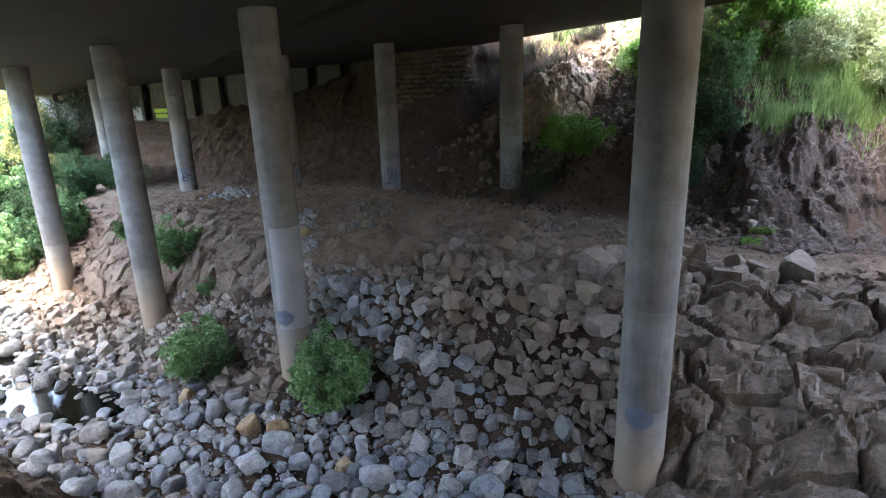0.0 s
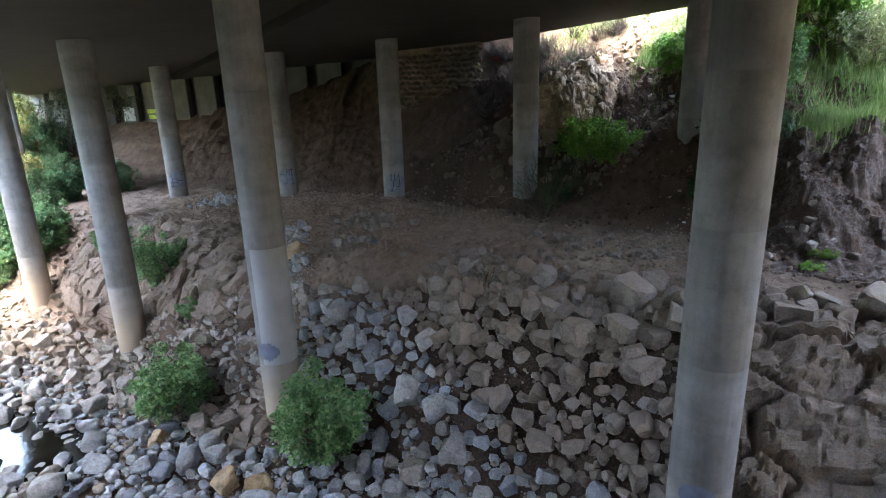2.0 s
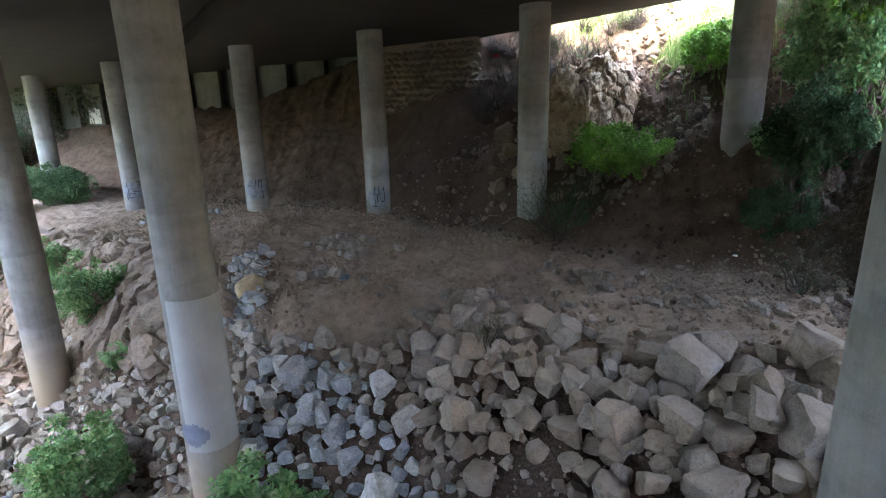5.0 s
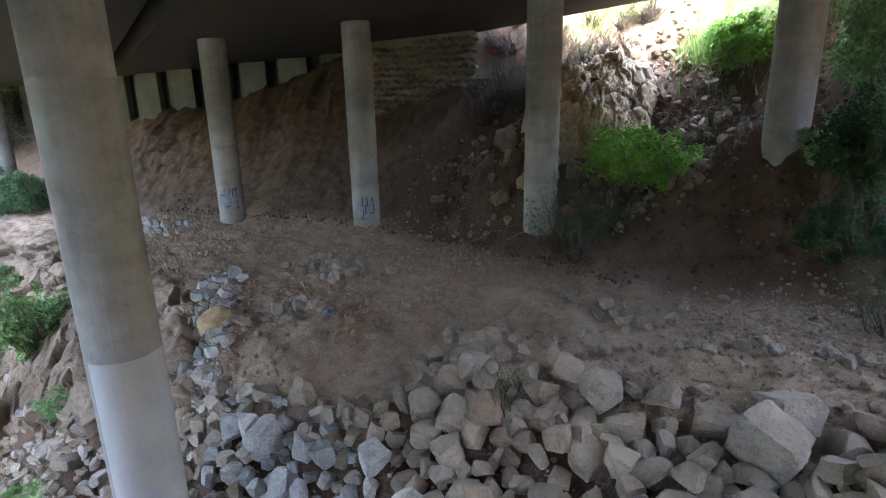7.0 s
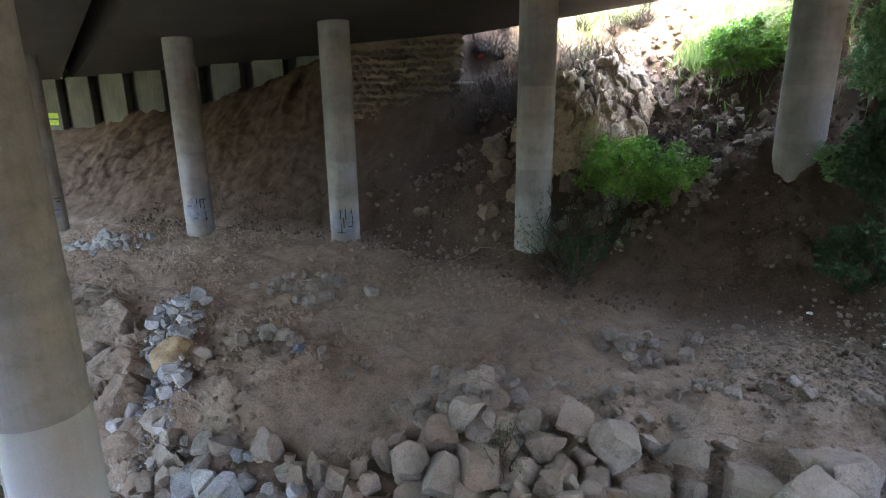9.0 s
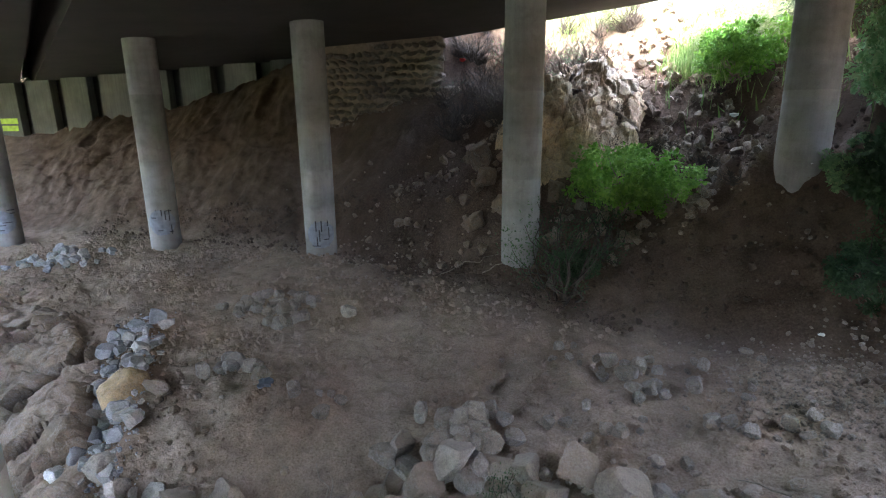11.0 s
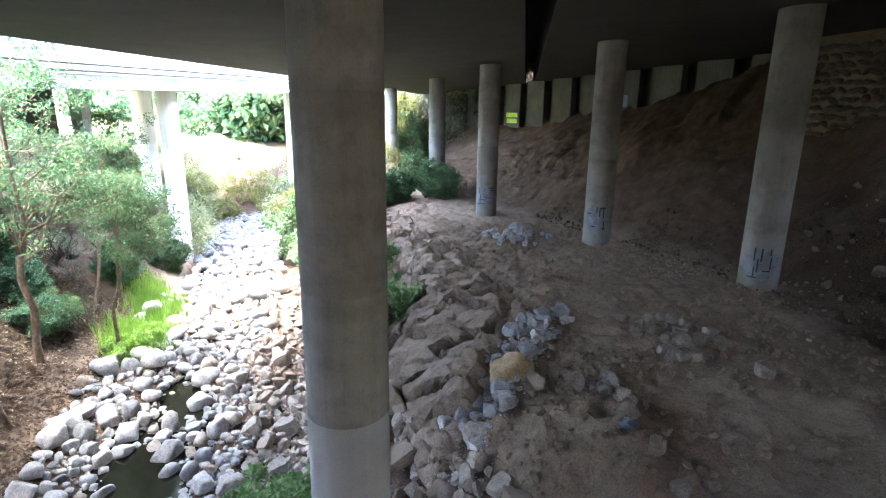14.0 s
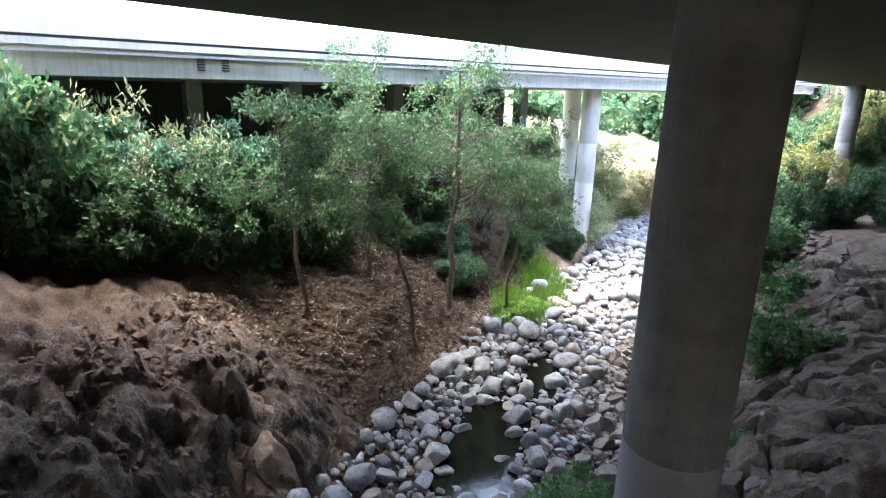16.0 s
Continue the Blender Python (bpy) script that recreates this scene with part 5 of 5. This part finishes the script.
GREY = leaf_material("grey_green_leaf", (0.09, 0.12, 0.08), (0.15, 0.18, 0.12), (0.2, 0.18, 0.14))

MEADOW = leaf_material("meadow_blade", (0.14, 0.25, 0.07), (0.27, 0.38, 0.14), (0.40, 0.42, 0.22))
FRESH = leaf_material("fresh_green_leaf", (0.125, 0.25, 0.115), (0.24, 0.40, 0.19), (0.33, 0.42, 0.22))
creek_bush = Plant("creek_bush", FRESH, 3, 64, 120, 0.105, (1.05, 1.05, 0.85), 0.2)
broad_bush = Plant("broad_bush", GREEN, 5, 80, 120, 0.11, (1.0, 1.0, 0.85), 0.24)
deep_bush = Plant("deep_bush", DEEP, 7, 78, 115, 0.105, (1.0, 1.0, 0.9), 0.25)
olive_bush = Plant("olive_bush", OLIVE, 11, 84, 90, 0.115, (1.0, 1.0, 0.9), 0.22, 0.1, 1.6)
lime_bush = Plant("lime_bush", LIME, 13, 60, 100, 0.10, (1.0, 1.0, 0.6), 0.22)
yellow_bush = Plant("yellow_bush", YELLOW, 17, 70, 52, 0.121, (1.0, 1.0, 0.9), 0.24, 0.0, 1.7)
teal_bush = Plant("teal_bush", TEAL, 37, 78, 120, 0.12, (1.0, 1.0, 0.95), 0.26, 0.3, 1.3)
scrub_bush = Plant("scrub_bush", SCRUB, 39, 80, 52, 0.135, (1.0, 1.0, 0.8), 0.26, 0.0, 2.2)
bright_bush = Plant("bright_bush", LIME, 47, 50, 90, 0.14, (1.0, 1.0, 0.8), 0.24, 0.2, 1.2)
thin_bush = Plant("thin_bush", DEEP, 19, 34, 20, 0.065, (1.0, 1.0, 0.85), 0.26, 0.0, 1.8, wood=DARKTWIG)
grey_bush = Plant("grey_bush", GREY, 23, 70, 43, 0.135, (1.0, 1.0, 0.8), 0.26, 0.0, 2.4)

dead_brush = Plant("dead_brush", DRYLEAF, 29, 60, 4, 0.06, (1.0, 1.0, 0.8), 0.3, 0.0, 2.6, stems=40, wood=DARKTWIG)


class Tree:
    def __init__(self, name, leaf, seed, height, lean, limbs, per, size, spread, crown_from=0.45, radius=0.11, forks=2):
        rng, nr = random.Random(seed), np.random.default_rng(seed)
        bm = bmesh.new()
        top = Vector((lean[0], lean[1], height))
        trunk = bend(Vector((0, 0, -0.3)), top, rng, 9, 0.03)
        tube(bm, trunk, [radius * (1 - 0.75 * k / 9) for k in range(10)], 8)
        centres, spreads = [], []
        for k in range(limbs):
            f = crown_from + (1 - crown_from) * (k + rng.random()) / limbs
            i = min(8, int(f * 9))
            base = trunk[i].lerp(trunk[i + 1], f * 9 - i)
            a = rng.uniform(0, 6.28)
            reach = height * (0.34 - 0.18 * f) * rng.uniform(0.7, 1.3)
            tip = base + Vector((math.cos(a) * reach, math.sin(a) * reach, reach * rng.uniform(0.4, 1.1)))
            limb = bend(base, tip, rng, 5, 0.2)
            r0 = radius * (1 - 0.75 * f) * 0.6
            tube(bm, limb, [r0 * (1 - 0.8 * j / 5) for j in range(6)], 5)
            for j in (2, 3, 4, 5):
                for _ in range(forks):
                    c = limb[j] + Vector((rng.gauss(0, 1), rng.gauss(0, 1), rng.gauss(0, 0.7))) * spread
                    centres.append(c[:])
                    spreads.append(spread * rng.uniform(0.6, 1.3))
                    tube(bm, [limb[j], limb[j].lerp(c, 0.6) + Vector((0, 0, 0.05)), c], [r0 * 0.3, r0 * 0.2, r0 * 0.08], 4)
        v, f = leaf_cloud(centres, spreads, per, size, nr, 0.25, 1.8)
        self.name = name
        self.crown = raw_mesh(name + "_crown", v.tolist(), f, leaf)
        self.trunk = bpy.data.meshes.new(name + "_trunk")
        bm.to_mesh(self.trunk)
        bm.free()
        self.trunk.materials.append(BARK)
        self.trunk.polygons.foreach_set("use_smooth", [True] * len(self.trunk.polygons))

    def plant(self, x, y, label, scale=1.0, turn=0.0):
        holder = empty(self.name, Matrix.LocRotScale((x, y, ground(x, y)), Euler((0, 0, turn)), (scale,) * 3))
        for name, me in (("trunk", self.trunk), ("crown", self.crown)):
            ob = new(name, me)
            ob.parent = holder
        return tagged(holder, label, "tree", "creek trees")


# under and beside the decks
creek_bush.plant(1.75, 13.35, 1.2, "leafy green shrub growing among creek rocks", group="creek shrubs", z=ground(1.75, 13.35) + 0.35)
creek_bush.plant(-3.9, 13.85, 1.1, "leafy green shrub growing among creek rocks", group="creek shrubs", turn=2.0, z=ground(-3.9, 13.85) + 0.3)
creek_bush.plant(-9.9, 18.9, 1.05, "dark green shrub behind a column foot", group="creek shrubs", turn=1.0, stretch=1.1)
creek_bush.plant(-6.2, 16.9, 0.4, "small green plant between brown rocks", group="creek shrubs", turn=4.0)
thin_bush.plant(5.1, 17.1, 0.5, "small thin weed on the rocky bank", group="weeds", stretch=1.3)
thin_bush.plant(5.4, 24.2, 1.3, "sparse dusty shrub at the slope foot", group="weeds", turn=1.2)
lime_bush.plant(6.7, 26.9, 1.35, "bright green low bush on the slope", group="slope bushes", z=ground(6.7, 26.9) + 0.5)
lime_bush.plant(7.9, 26.4, 0.95, "bright green low bush on the slope", group="slope bushes", turn=2.5)
thin_bush.plant(5.0, 24.9, 1.25, "sparse dusty shrub on the slope", group="weeds", turn=2.0, stretch=1.2)
creek_bush.plant(11.2, 24.5, 0.6, "leafy green shrub at a column foot", group="slope bushes", turn=2.4)
deep_bush.plant(5.6, 25.1, 0.55, "dark low shrub at the slope foot", group="slope bushes", turn=1.0)
thin_bush.plant(6.3, 25.6, 1.0, "sparse dusty shrub on the slope", group="weeds", turn=3.0)
lime_bush.plant(13.6, 19.6, 0.34, "low mossy green tuft on brown dirt", "tuft", "tufts", stretch=0.5)
lime_bush.plant(13.2, 18.9, 0.3, "low mossy green tuft on brown dirt", "tuft", "tufts", stretch=0.5, turn=2)
thin_bush.plant(11.4, 22.6, 1.1, "sparse dark shrub below a column", group="weeds", stretch=1.0)
deep_bush.plant(11.9, 23.4, 1.05, "large dark green shrub below a column", group="slope bushes", stretch=1.3, turn=1.3)
creek_bush.plant(12.5, 25.5, 1.15, "tall green shrub beside a column", group="slope bushes", stretch=1.3, turn=0.4)
deep_bush.plant(11.2, 22.6, 0.75, "dark green shrub on shaded dirt", group="slope bushes", turn=4.0)
bright_bush.plant(14.2, 27.6, 1.5, "bright green climbing shrub on the slope", group="slope bushes", stretch=1.3, turn=2.2)
for x, y, sc in ((14.6, 28.6, 1.3), (13.8, 31.5, 1.7)):
    scrub_bush.plant(x, y, sc, "tall pale green shrub on the hillside", group="hillside scrub", turn=x * 3)
for x, y, sc in ((16.1, 26.9, 1.4), (18.0, 28.1, 1.8), (17.3, 30.4, 1.8), (19.2, 27.0, 1.6), (19.5, 30, 2.0), (16.8, 28.4, 1.5), (18.5, 25.6, 1.3), (21, 29, 2.0), (21, 32.5, 2.4), (18.6, 33, 2.2), (9.4, 31.8, 0.7), (10.4, 30.6, 0.8), (10.0, 33.5, 1.0), (11.4, 32.2, 1.1), (12.2, 34.5, 1.3), (5.4, 36.4, 0.8), (6.6, 37.4, 1.0), (4.4, 37.6, 0.9), (3.2, 36.6, 0.7), (6.2, 34.9, 0.6)):
    scrub_bush.plant(x, y, sc, "pale yellow-green scrub on the bright hillside", group="hillside scrub", turn=x * 2)
for x, y, sc in ((15.2, 21.4, 0.5), (16.8, 21.0, 0.6), (14.0, 22.4, 0.5), (13.0, 20.4, 0.45), (15.8, 23.6, 0.7), (12.4, 21.2, 0.5)):
    dead_brush.plant(x, y, sc, "dry roots and twigs on eroded dirt", "brush", "dry brush", turn=x * 5, stretch=0.45)
thin_bush.plant(11.4, 20.4, 0.8, "sparse shrub on stony ground", group="weeds", turn=5)
prng = random.Random(31)


def wood_shape(seed):
    r = np.random.default_rng(seed)
    c = r.normal(size=(38, 3))
    c = c / np.linalg.norm(c, axis=1)[:, None] * (0.5 + 0.5 * r.random((38, 1))) * np.array([1, 1, 0.9]) + np.array([0, 0, 0.8])
    return leaf_cloud(c, [0.28] * 38, 26, 0.24, r)


WOOD_SHAPES = [wood_shape(1), wood_shape(2)]
for k in range(46):
    x, y = prng.uniform(7.5, 34), prng.uniform(29.5, 52)
    if abs(x - (7.6 + 0.02 * (y - 28))) < 0.9 or y > 60 or (x < 12 and y < 29):
        continue
    kind = prng.choice([scrub_bush, scrub_bush, scrub_bush, lime_bush, grey_bush, teal_bush])
    kind.plant(x, y, prng.uniform(0.9, 2.0), "green and grey scrub on the sunlit hillside", group="hillside scrub", turn=prng.uniform(0, 6))
for k in range(12):
    x, y = prng.uniform(17, 24), prng.uniform(23.5, 29)
    prng.choice([grey_bush, scrub_bush, scrub_bush]).plant(x, y, prng.uniform(0.6, 1.3), "scrub on the slope past the deck edge", group="hillside scrub", turn=prng.uniform(0, 6))
for k in range(14):
    x = prng.uniform(-44, -21)
    y = float(creek_middle(x)) + prng.uniform(4.5, 8.5)
    prng.choice([broad_bush, deep_bush, creek_bush]).plant(x, y, prng.uniform(0.9, 1.6), "green bank shrub along the creek", group="bank shrubs", turn=prng.uniform(0, 6))
for k in range(44):
    x, y = prng.uniform(2.0, 7.0), prng.uniform(32.3, 37)
    if k % 5 == 0:
        x -= 4.0
    prng.choice([dead_brush, dead_brush, dead_brush, dead_brush, thin_bush]).plant(x, y, prng.uniform(0.7, 1.3), "tangle of dry grey brush above the crag", "brush", "dry brush", turn=prng.uniform(0, 6), stretch=0.7)
for k in range(18):
    x, y = prng.uniform(-0.4, 3.6), prng.uniform(32.6, 36.2)
    dead_brush.plant(x, y, prng.uniform(0.7, 1.2), "tangle of dry grey brush beside the stone wall", "brush", "dry brush", turn=prng.uniform(0, 6), stretch=0.75)
for k in range(12):
    x, y = prng.uniform(6.2, 9.5), prng.uniform(24.5, 31)
    dead_brush.plant(x, y, prng.uniform(0.35, 0.7), "dry twigs and roots in the gully", "brush", "dry brush", turn=prng.uniform(0, 6), stretch=0.5)
for k in range(22):
    u, n = prng.uniform(28, 60), prng.uniform(0, 9)
    p = along_point(u, n)
    if abs(creek_middle(p.x) - p.y) < 4.0 or p.y > 36:
        continue
    prng.choice([broad_bush, olive_bush, deep_bush]).plant(p.x, p.y, prng.uniform(0.9, 1.6), "green bank shrub along the creek", group="bank shrubs", turn=prng.uniform(0, 6))
for x, y, sc in ((-24.5, 20.6, 1.7), (-22.4, 22.6, 1.2), (-29, 23.6, 2.0), (-20.6, 21.4, 0.9), (-33, 24, 2.0), (-14.2, 20.3, 0.8)):
    creek_bush.plant(x, y, sc, "green bank shrub along the creek", group="bank shrubs", turn=x)
# the strip between the two bridges
for k in range(66):
    u, n = prng.uniform(-1.0, 14), prng.uniform(-5.6, -3.3)
    p = along_point(u, n)
    if creek_middle(p.x) - p.y < 8.3:
        continue
    kind = prng.choice([teal_bush, teal_bush, olive_bush, scrub_bush, grey_bush, broad_bush] if n < -4.4 else [deep_bush, deep_bush, deep_bush, olive_bush])
    kind.plant(p.x, p.y, prng.uniform(0.8, 1.5), "dense green shrub in the gap between bridges", group="gap shrubs", turn=prng.uniform(0, 6), stretch=prng.uniform(0.95, 1.3) + 0.25 * max(0, -n - 3.5))
for k in range(40):
    u, n = prng.uniform(12, 32), prng.uniform(-7.8, -3.4)
    p = along_point(u, n)
    if creek_middle(p.x) - p.y < 3.6:
        continue
    kind = prng.choice([olive_bush, deep_bush, teal_bush, thin_bush, thin_bush])
    kind.plant(p.x, p.y, prng.uniform(0.6, 1.15), "scrubby green shrub on the creek bank", group="gap shrubs", turn=prng.uniform(0, 6))
for k in range(80):
    u, n = prng.uniform(33, 75), prng.uniform(-24, 2.5)
    p = along_point(u, n)
    if abs(creek_middle(p.x) - p.y) < 3.2:
        continue
    kind = prng.choice([yellow_bush, olive_bush, grey_bush, yellow_bush])
    kind.plant(p.x, p.y, prng.uniform(1.2, 2.2), "yellow-green sunlit bush by the creek", group="far bushes", turn=prng.uniform(0, 6))
for k in range(34):
    u, n = prng.uniform(50, 66), prng.uniform(-4, 14)
    p = along_point(u, n)
    if abs(creek_middle(p.x) - p.y) < 2.6:
        continue
    prng.choice([olive_bush, grey_bush, broad_bush, yellow_bush]).plant(p.x, p.y, prng.uniform(1.6, 2.6), "pale green bush beyond the end of the decks", group="far bushes", turn=prng.uniform(0, 6), stretch=1.4)
for k in range(34):
    x = prng.uniform(-62, -29)
    y = float(creek_middle(x)) + prng.choice((-1, 1)) * prng.uniform(3.4, 6.5)
    prng.choice([yellow_bush, scrub_bush, grey_bush, scrub_bush]).plant(x, y, prng.uniform(1.0, 1.9), "pale sunlit bush by the creek", group="far bushes", turn=prng.uniform(0, 6))
for x, d, sc in ((-47, 1.0, 1.5), (-50, -1.5, 1.8), (-52, 1.8, 1.8), (-54, 0, 1.9), (-57, -2, 2.0), (-58, 1.5, 2.2), (-61, 0, 2.2), (-45, -2.4, 1.3)):
    prng.choice([yellow_bush, scrub_bush]).plant(x, float(creek_middle(x)) + d, sc, "pale bush where the creek bends away", group="far bushes", turn=x)
for x, y, sc in ((-5.4, -0.9, 0.9), (-6.6, -0.3, 0.5)):
    bright_bush.plant(x, y, sc, "bright green leafy bush at the bluff top", group="gap shrubs", turn=x, stretch=1.8)
thin_bush.plant(-8.6, 3.6, 0.7, "sparse weed on dark leaf litter", group="weeds")
thin_bush.plant(-8.2, 5.2, 0.4, "sparse weed on dark leaf litter", group="weeds", turn=2)
scrub_bush.plant(-8.4, -0.9, 1.5, "pale bush in front of the far bridge", group="gap shrubs", stretch=1.6, turn=2)
broad_bush.plant(-5.6, -0.9, 1.7, "pale green bush in front of the far bridge", group="gap shrubs", stretch=1.5)
lime_bush.plant(-17.3, 11.0, 0.9, "bright green grass tuft on the bank edge", "tuft", "tufts", stretch=0.6)
lime_bush.plant(-18.6, 11.6, 0.8, "bright green grass tuft on the bank edge", "tuft", "tufts", stretch=0.6, turn=2)
slim_tree = Tree("slim_tree", OLIVE, 41, 7.6, (-0.2, -1.6), 13, 60, 0.17, 0.42, 0.45, 0.10)
tall_tree = Tree("tall_tree", GREEN, 43, 9.6, (0.3, 0.2), 15, 44, 0.17, 0.45, 0.35, 0.14)
slim_tree.plant(-11.7, 8.25, "slim leaning tree with sparse olive leaves")
tall_tree.plant(-15.6, 8.4, "tall grey-barked tree with airy green leaves")
slim_tree.plant(-17.6, 10.4, "slim tree with hanging green leaves", 0.85, 2.4)
tall_tree.plant(-13.4, 5.6, "tall grey-barked tree with airy green leaves", 0.8, 2.0)
slim_tree.plant(-20.5, 9.6, "slim tree with hanging green leaves", 0.9, 4.0)
tall_tree.plant(-19.5, 7.6, "tall grey-barked tree with airy green leaves", 0.85, 3.3)
slim_tree.plant(-9.6, 5.0, "slim leaning tree with sparse olive leaves", 0.8, 1.7)
slim_tree.plant(-30.0, 11.0, "slim tree with sparse olive leaves", 0.9, 1.0)

# grass on the open slopes
def grass(name, spots, mat, label, high=0.3):
    r = np.random.default_rng(5)
    p = np.array(spots)
    n = len(p)
    base = np.column_stack([p, terrain(p[:, 0], p[:, 1])])
    a = r.random(n) * 6.283
    w = 0.018 + 0.02 * r.random(n)
    side = np.column_stack([np.cos(a) * w, np.sin(a) * w, np.zeros(n)])
    tip = base + np.column_stack([r.normal(size=n) * 0.12, r.normal(size=n) * 0.12, high * (0.4 + r.random(n))])
    v = np.stack([base - side, base + side, tip], 1).reshape(-1, 3)
    me = raw_mesh(name, v.tolist(), [(3 * k, 3 * k + 1, 3 * k + 2) for k in range(n)], mat)
    return tagged(new(name, me), label, "grass", kind="stuff")


gr = np.random.default_rng(9)
spots = []
for cx, cy, rx, ry, count in ((16.5, 27.0, 3.0, 2.4, 9000), (14.4, 23.9, 1.0, 0.9, 3500), (16.7, 24.8, 1.0, 0.8, 2500), (9.0, 31.6, 0.8, 0.8, 2500), (10.1, 30.6, 0.8, 0.8, 2500), (5.6, 36.5, 2.0, 1.2, 3000), (11.5, 33, 2.6, 3.0, 9000), (20, 34, 7, 5, 12000)):
    spots.append(np.column_stack([cx + gr.normal(size=count) * rx * 0.5, cy + gr.normal(size=count) * ry * 0.5]))
grass("slope_grass", np.concatenate(spots), MEADOW, "bright green grass on the sunlit slope", 0.45)
spots = []
for cx, cy, rx, ry, count in ((-18.2, 11.2, 1.6, 0.9, 7000), (-22, 12, 2.5, 1.0, 5000)):
    spots.append(np.column_stack([cx + gr.normal(size=count) * rx * 0.5, cy + gr.normal(size=count) * ry * 0.5]))
grass("bank_grass", np.concatenate(spots), LIME, "bright green grass on the creek bank", 0.5)

# woods that close the far end of the valley
far_v, far_f, base = [], [], 0
for k in range(150):
    a = prng.uniform(0, 1)
    u, n = prng.uniform(66, 110), prng.uniform(-45, 45)
    p = along_point(u, n)
    sc = prng.uniform(2.5, 4.5)
    co, tri = WOOD_SHAPES[k % 2]
    far_v.append(co * np.array([sc, sc, sc * 1.3]) + np.array([p.x, p.y, ground(p.x, p.y) if u < 60 else 3.0]))
    far_f.extend([tuple(i + base for i in f) for f in tri])
    base += len(co)
tagged(new("far_woods", raw_mesh("far_woods", np.concatenate(far_v).tolist(), far_f, OLIVE)), "hazy green woods closing the valley", "woods", kind="stuff")


# fallen leaves on the shaded creek bank
def fallen_leaves(name, count, xs, qs, seed, label):
    r = np.random.default_rng(seed)
    x, q = r.uniform(xs[0], xs[1], count), r.uniform(qs[0], qs[1], count)
    y = creek_middle(x) - q
    c = np.column_stack([x, y, terrain(x, y) + 0.012 + 0.02 * r.random(count)])
    a = r.random(count) * 6.283
    ln, wd = 0.05 + 0.07 * r.random(count), 0.02 + 0.03 * r.random(count)
    d = np.column_stack([np.cos(a) * ln, np.sin(a) * ln, r.normal(size=count) * 0.02])
    s = np.column_stack([-np.sin(a) * wd, np.cos(a) * wd, r.normal(size=count) * 0.015])
    v = np.stack([c - d, c + s, c + d, c - s], 1).reshape(-1, 3)
    me = raw_mesh(name, v.tolist(), [(4 * k, 4 * k + 1, 4 * k + 2, 4 * k + 3) for k in range(count)], DRYLEAF)
    tagged(new(name, me), label, "leaf litter", kind="stuff")


fallen_leaves("leaf_litter", 22000, (-22, -6), (2.9, 8.5), 3, "dry brown leaves strewn over the shaded bank")


# odds and ends lying about
def stick(x, y, length, turn, rng, label, thick=0.018):
    bm = bmesh.new()
    d = Vector((math.cos(turn), math.sin(turn), 0)) * length / 2
    a, b = Vector((x, y, 0)) - d, Vector((x, y, 0)) + d
    a.z, b.z = ground(a.x, a.y) + 0.10, ground(b.x, b.y) + 0.16
    pts = bend(a, b, rng, 6, 0.1)
    tube(bm, pts, [thick * (1 - 0.1 * k) for k in range(7)], 6)
    tagged(part("stick", bm, TWIG, smooth=True), label, "stick", "sticks")


srng = random.Random(77)
for x, y, ln, a in ((2.6, 17.0, 1.1, 2.2), (2.75, 16.9, 0.8, 1.9), (6.6, 17.6, 0.9, 0.7), (8.3, 18.2, 0.7, 2.8), (-2.2, 15.2, 0.9, 0.4), (-6.0, 17.2, 0.8, 1.1), (2.6, 26.1, 1.8, 0.15), (3.6, 26.0, 1.2, 0.3), (7.6, 28.6, 1.3, 1.2), (8.4, 29.6, 1.1, 0.4), (8.8, 28.0, 1.0, 2.0), (-7.0, 5.6, 1.2, 2.6), (-9.5, 6.2, 1.4, 0.6), (-5.5, 4.4, 0.8, 1.0), (14.2, 20.4, 1.0, 0.3), (15.6, 21.6, 1.4, 1.0), (-4.6, 16.3, 1.3, 0.2), (-3.0, 15.9, 0.8, 2.9)):
    stick(x, y, ln, a, srng, "dry broken branch lying on the ground")


def scrap(x, y, size, mat, label, name="scrap", category="litter"):
    """A crumpled bit of sheet."""
    r = random.Random(int(x * 91 + y * 37))
    bm = bmesh.new()
    bmesh.ops.create_icosphere(bm, subdivisions=2, radius=size)
    for v in bm.verts:
        v.co *= 0.65 + 0.6 * r.random()
        v.co.z *= 0.5
    ob = part(name, bm, mat)
    ob.matrix_world = Matrix.Translation((x, y, ground(x, y) + size * 0.3))
    tagged(ob, label, category, "litter")


WHITE_SCRAP = plain_material("white_plastic", (0.7, 0.7, 0.7), 0.4, 0.1, 5)
BLUE_SCRAP = plain_material("blue_plastic", (0.11, 0.13, 0.17), 0.45, 0.3, 5)
RED_SCRAP = plain_material("red_cloth", (0.5, 0.05, 0.04), 0.9, 0.2, 5)
scrap(0.7, 18.6, 0.14, BLUE_SCRAP, "crumpled dark blue bag on the dirt mound", "bag", "bag")
scrap(0.1, 35.4, 0.16, RED_SCRAP, "red rag caught in dry brush", "rag", "rag")
for x, y, sz in ((7.1, 30.3, 0.16), (9.7, 28.9, 0.13), (7.9, 27.6, 0.12), (10.3, 22.4, 0.06), (11.2, 21.3, 0.05), (-6.8, 4.9, 0.05), (-5.0, 4.7, 0.05), (10.5, 25.0, 0.12)):
    scrap(x, y, sz, WHITE_SCRAP, "torn white plastic scrap on the dirt")
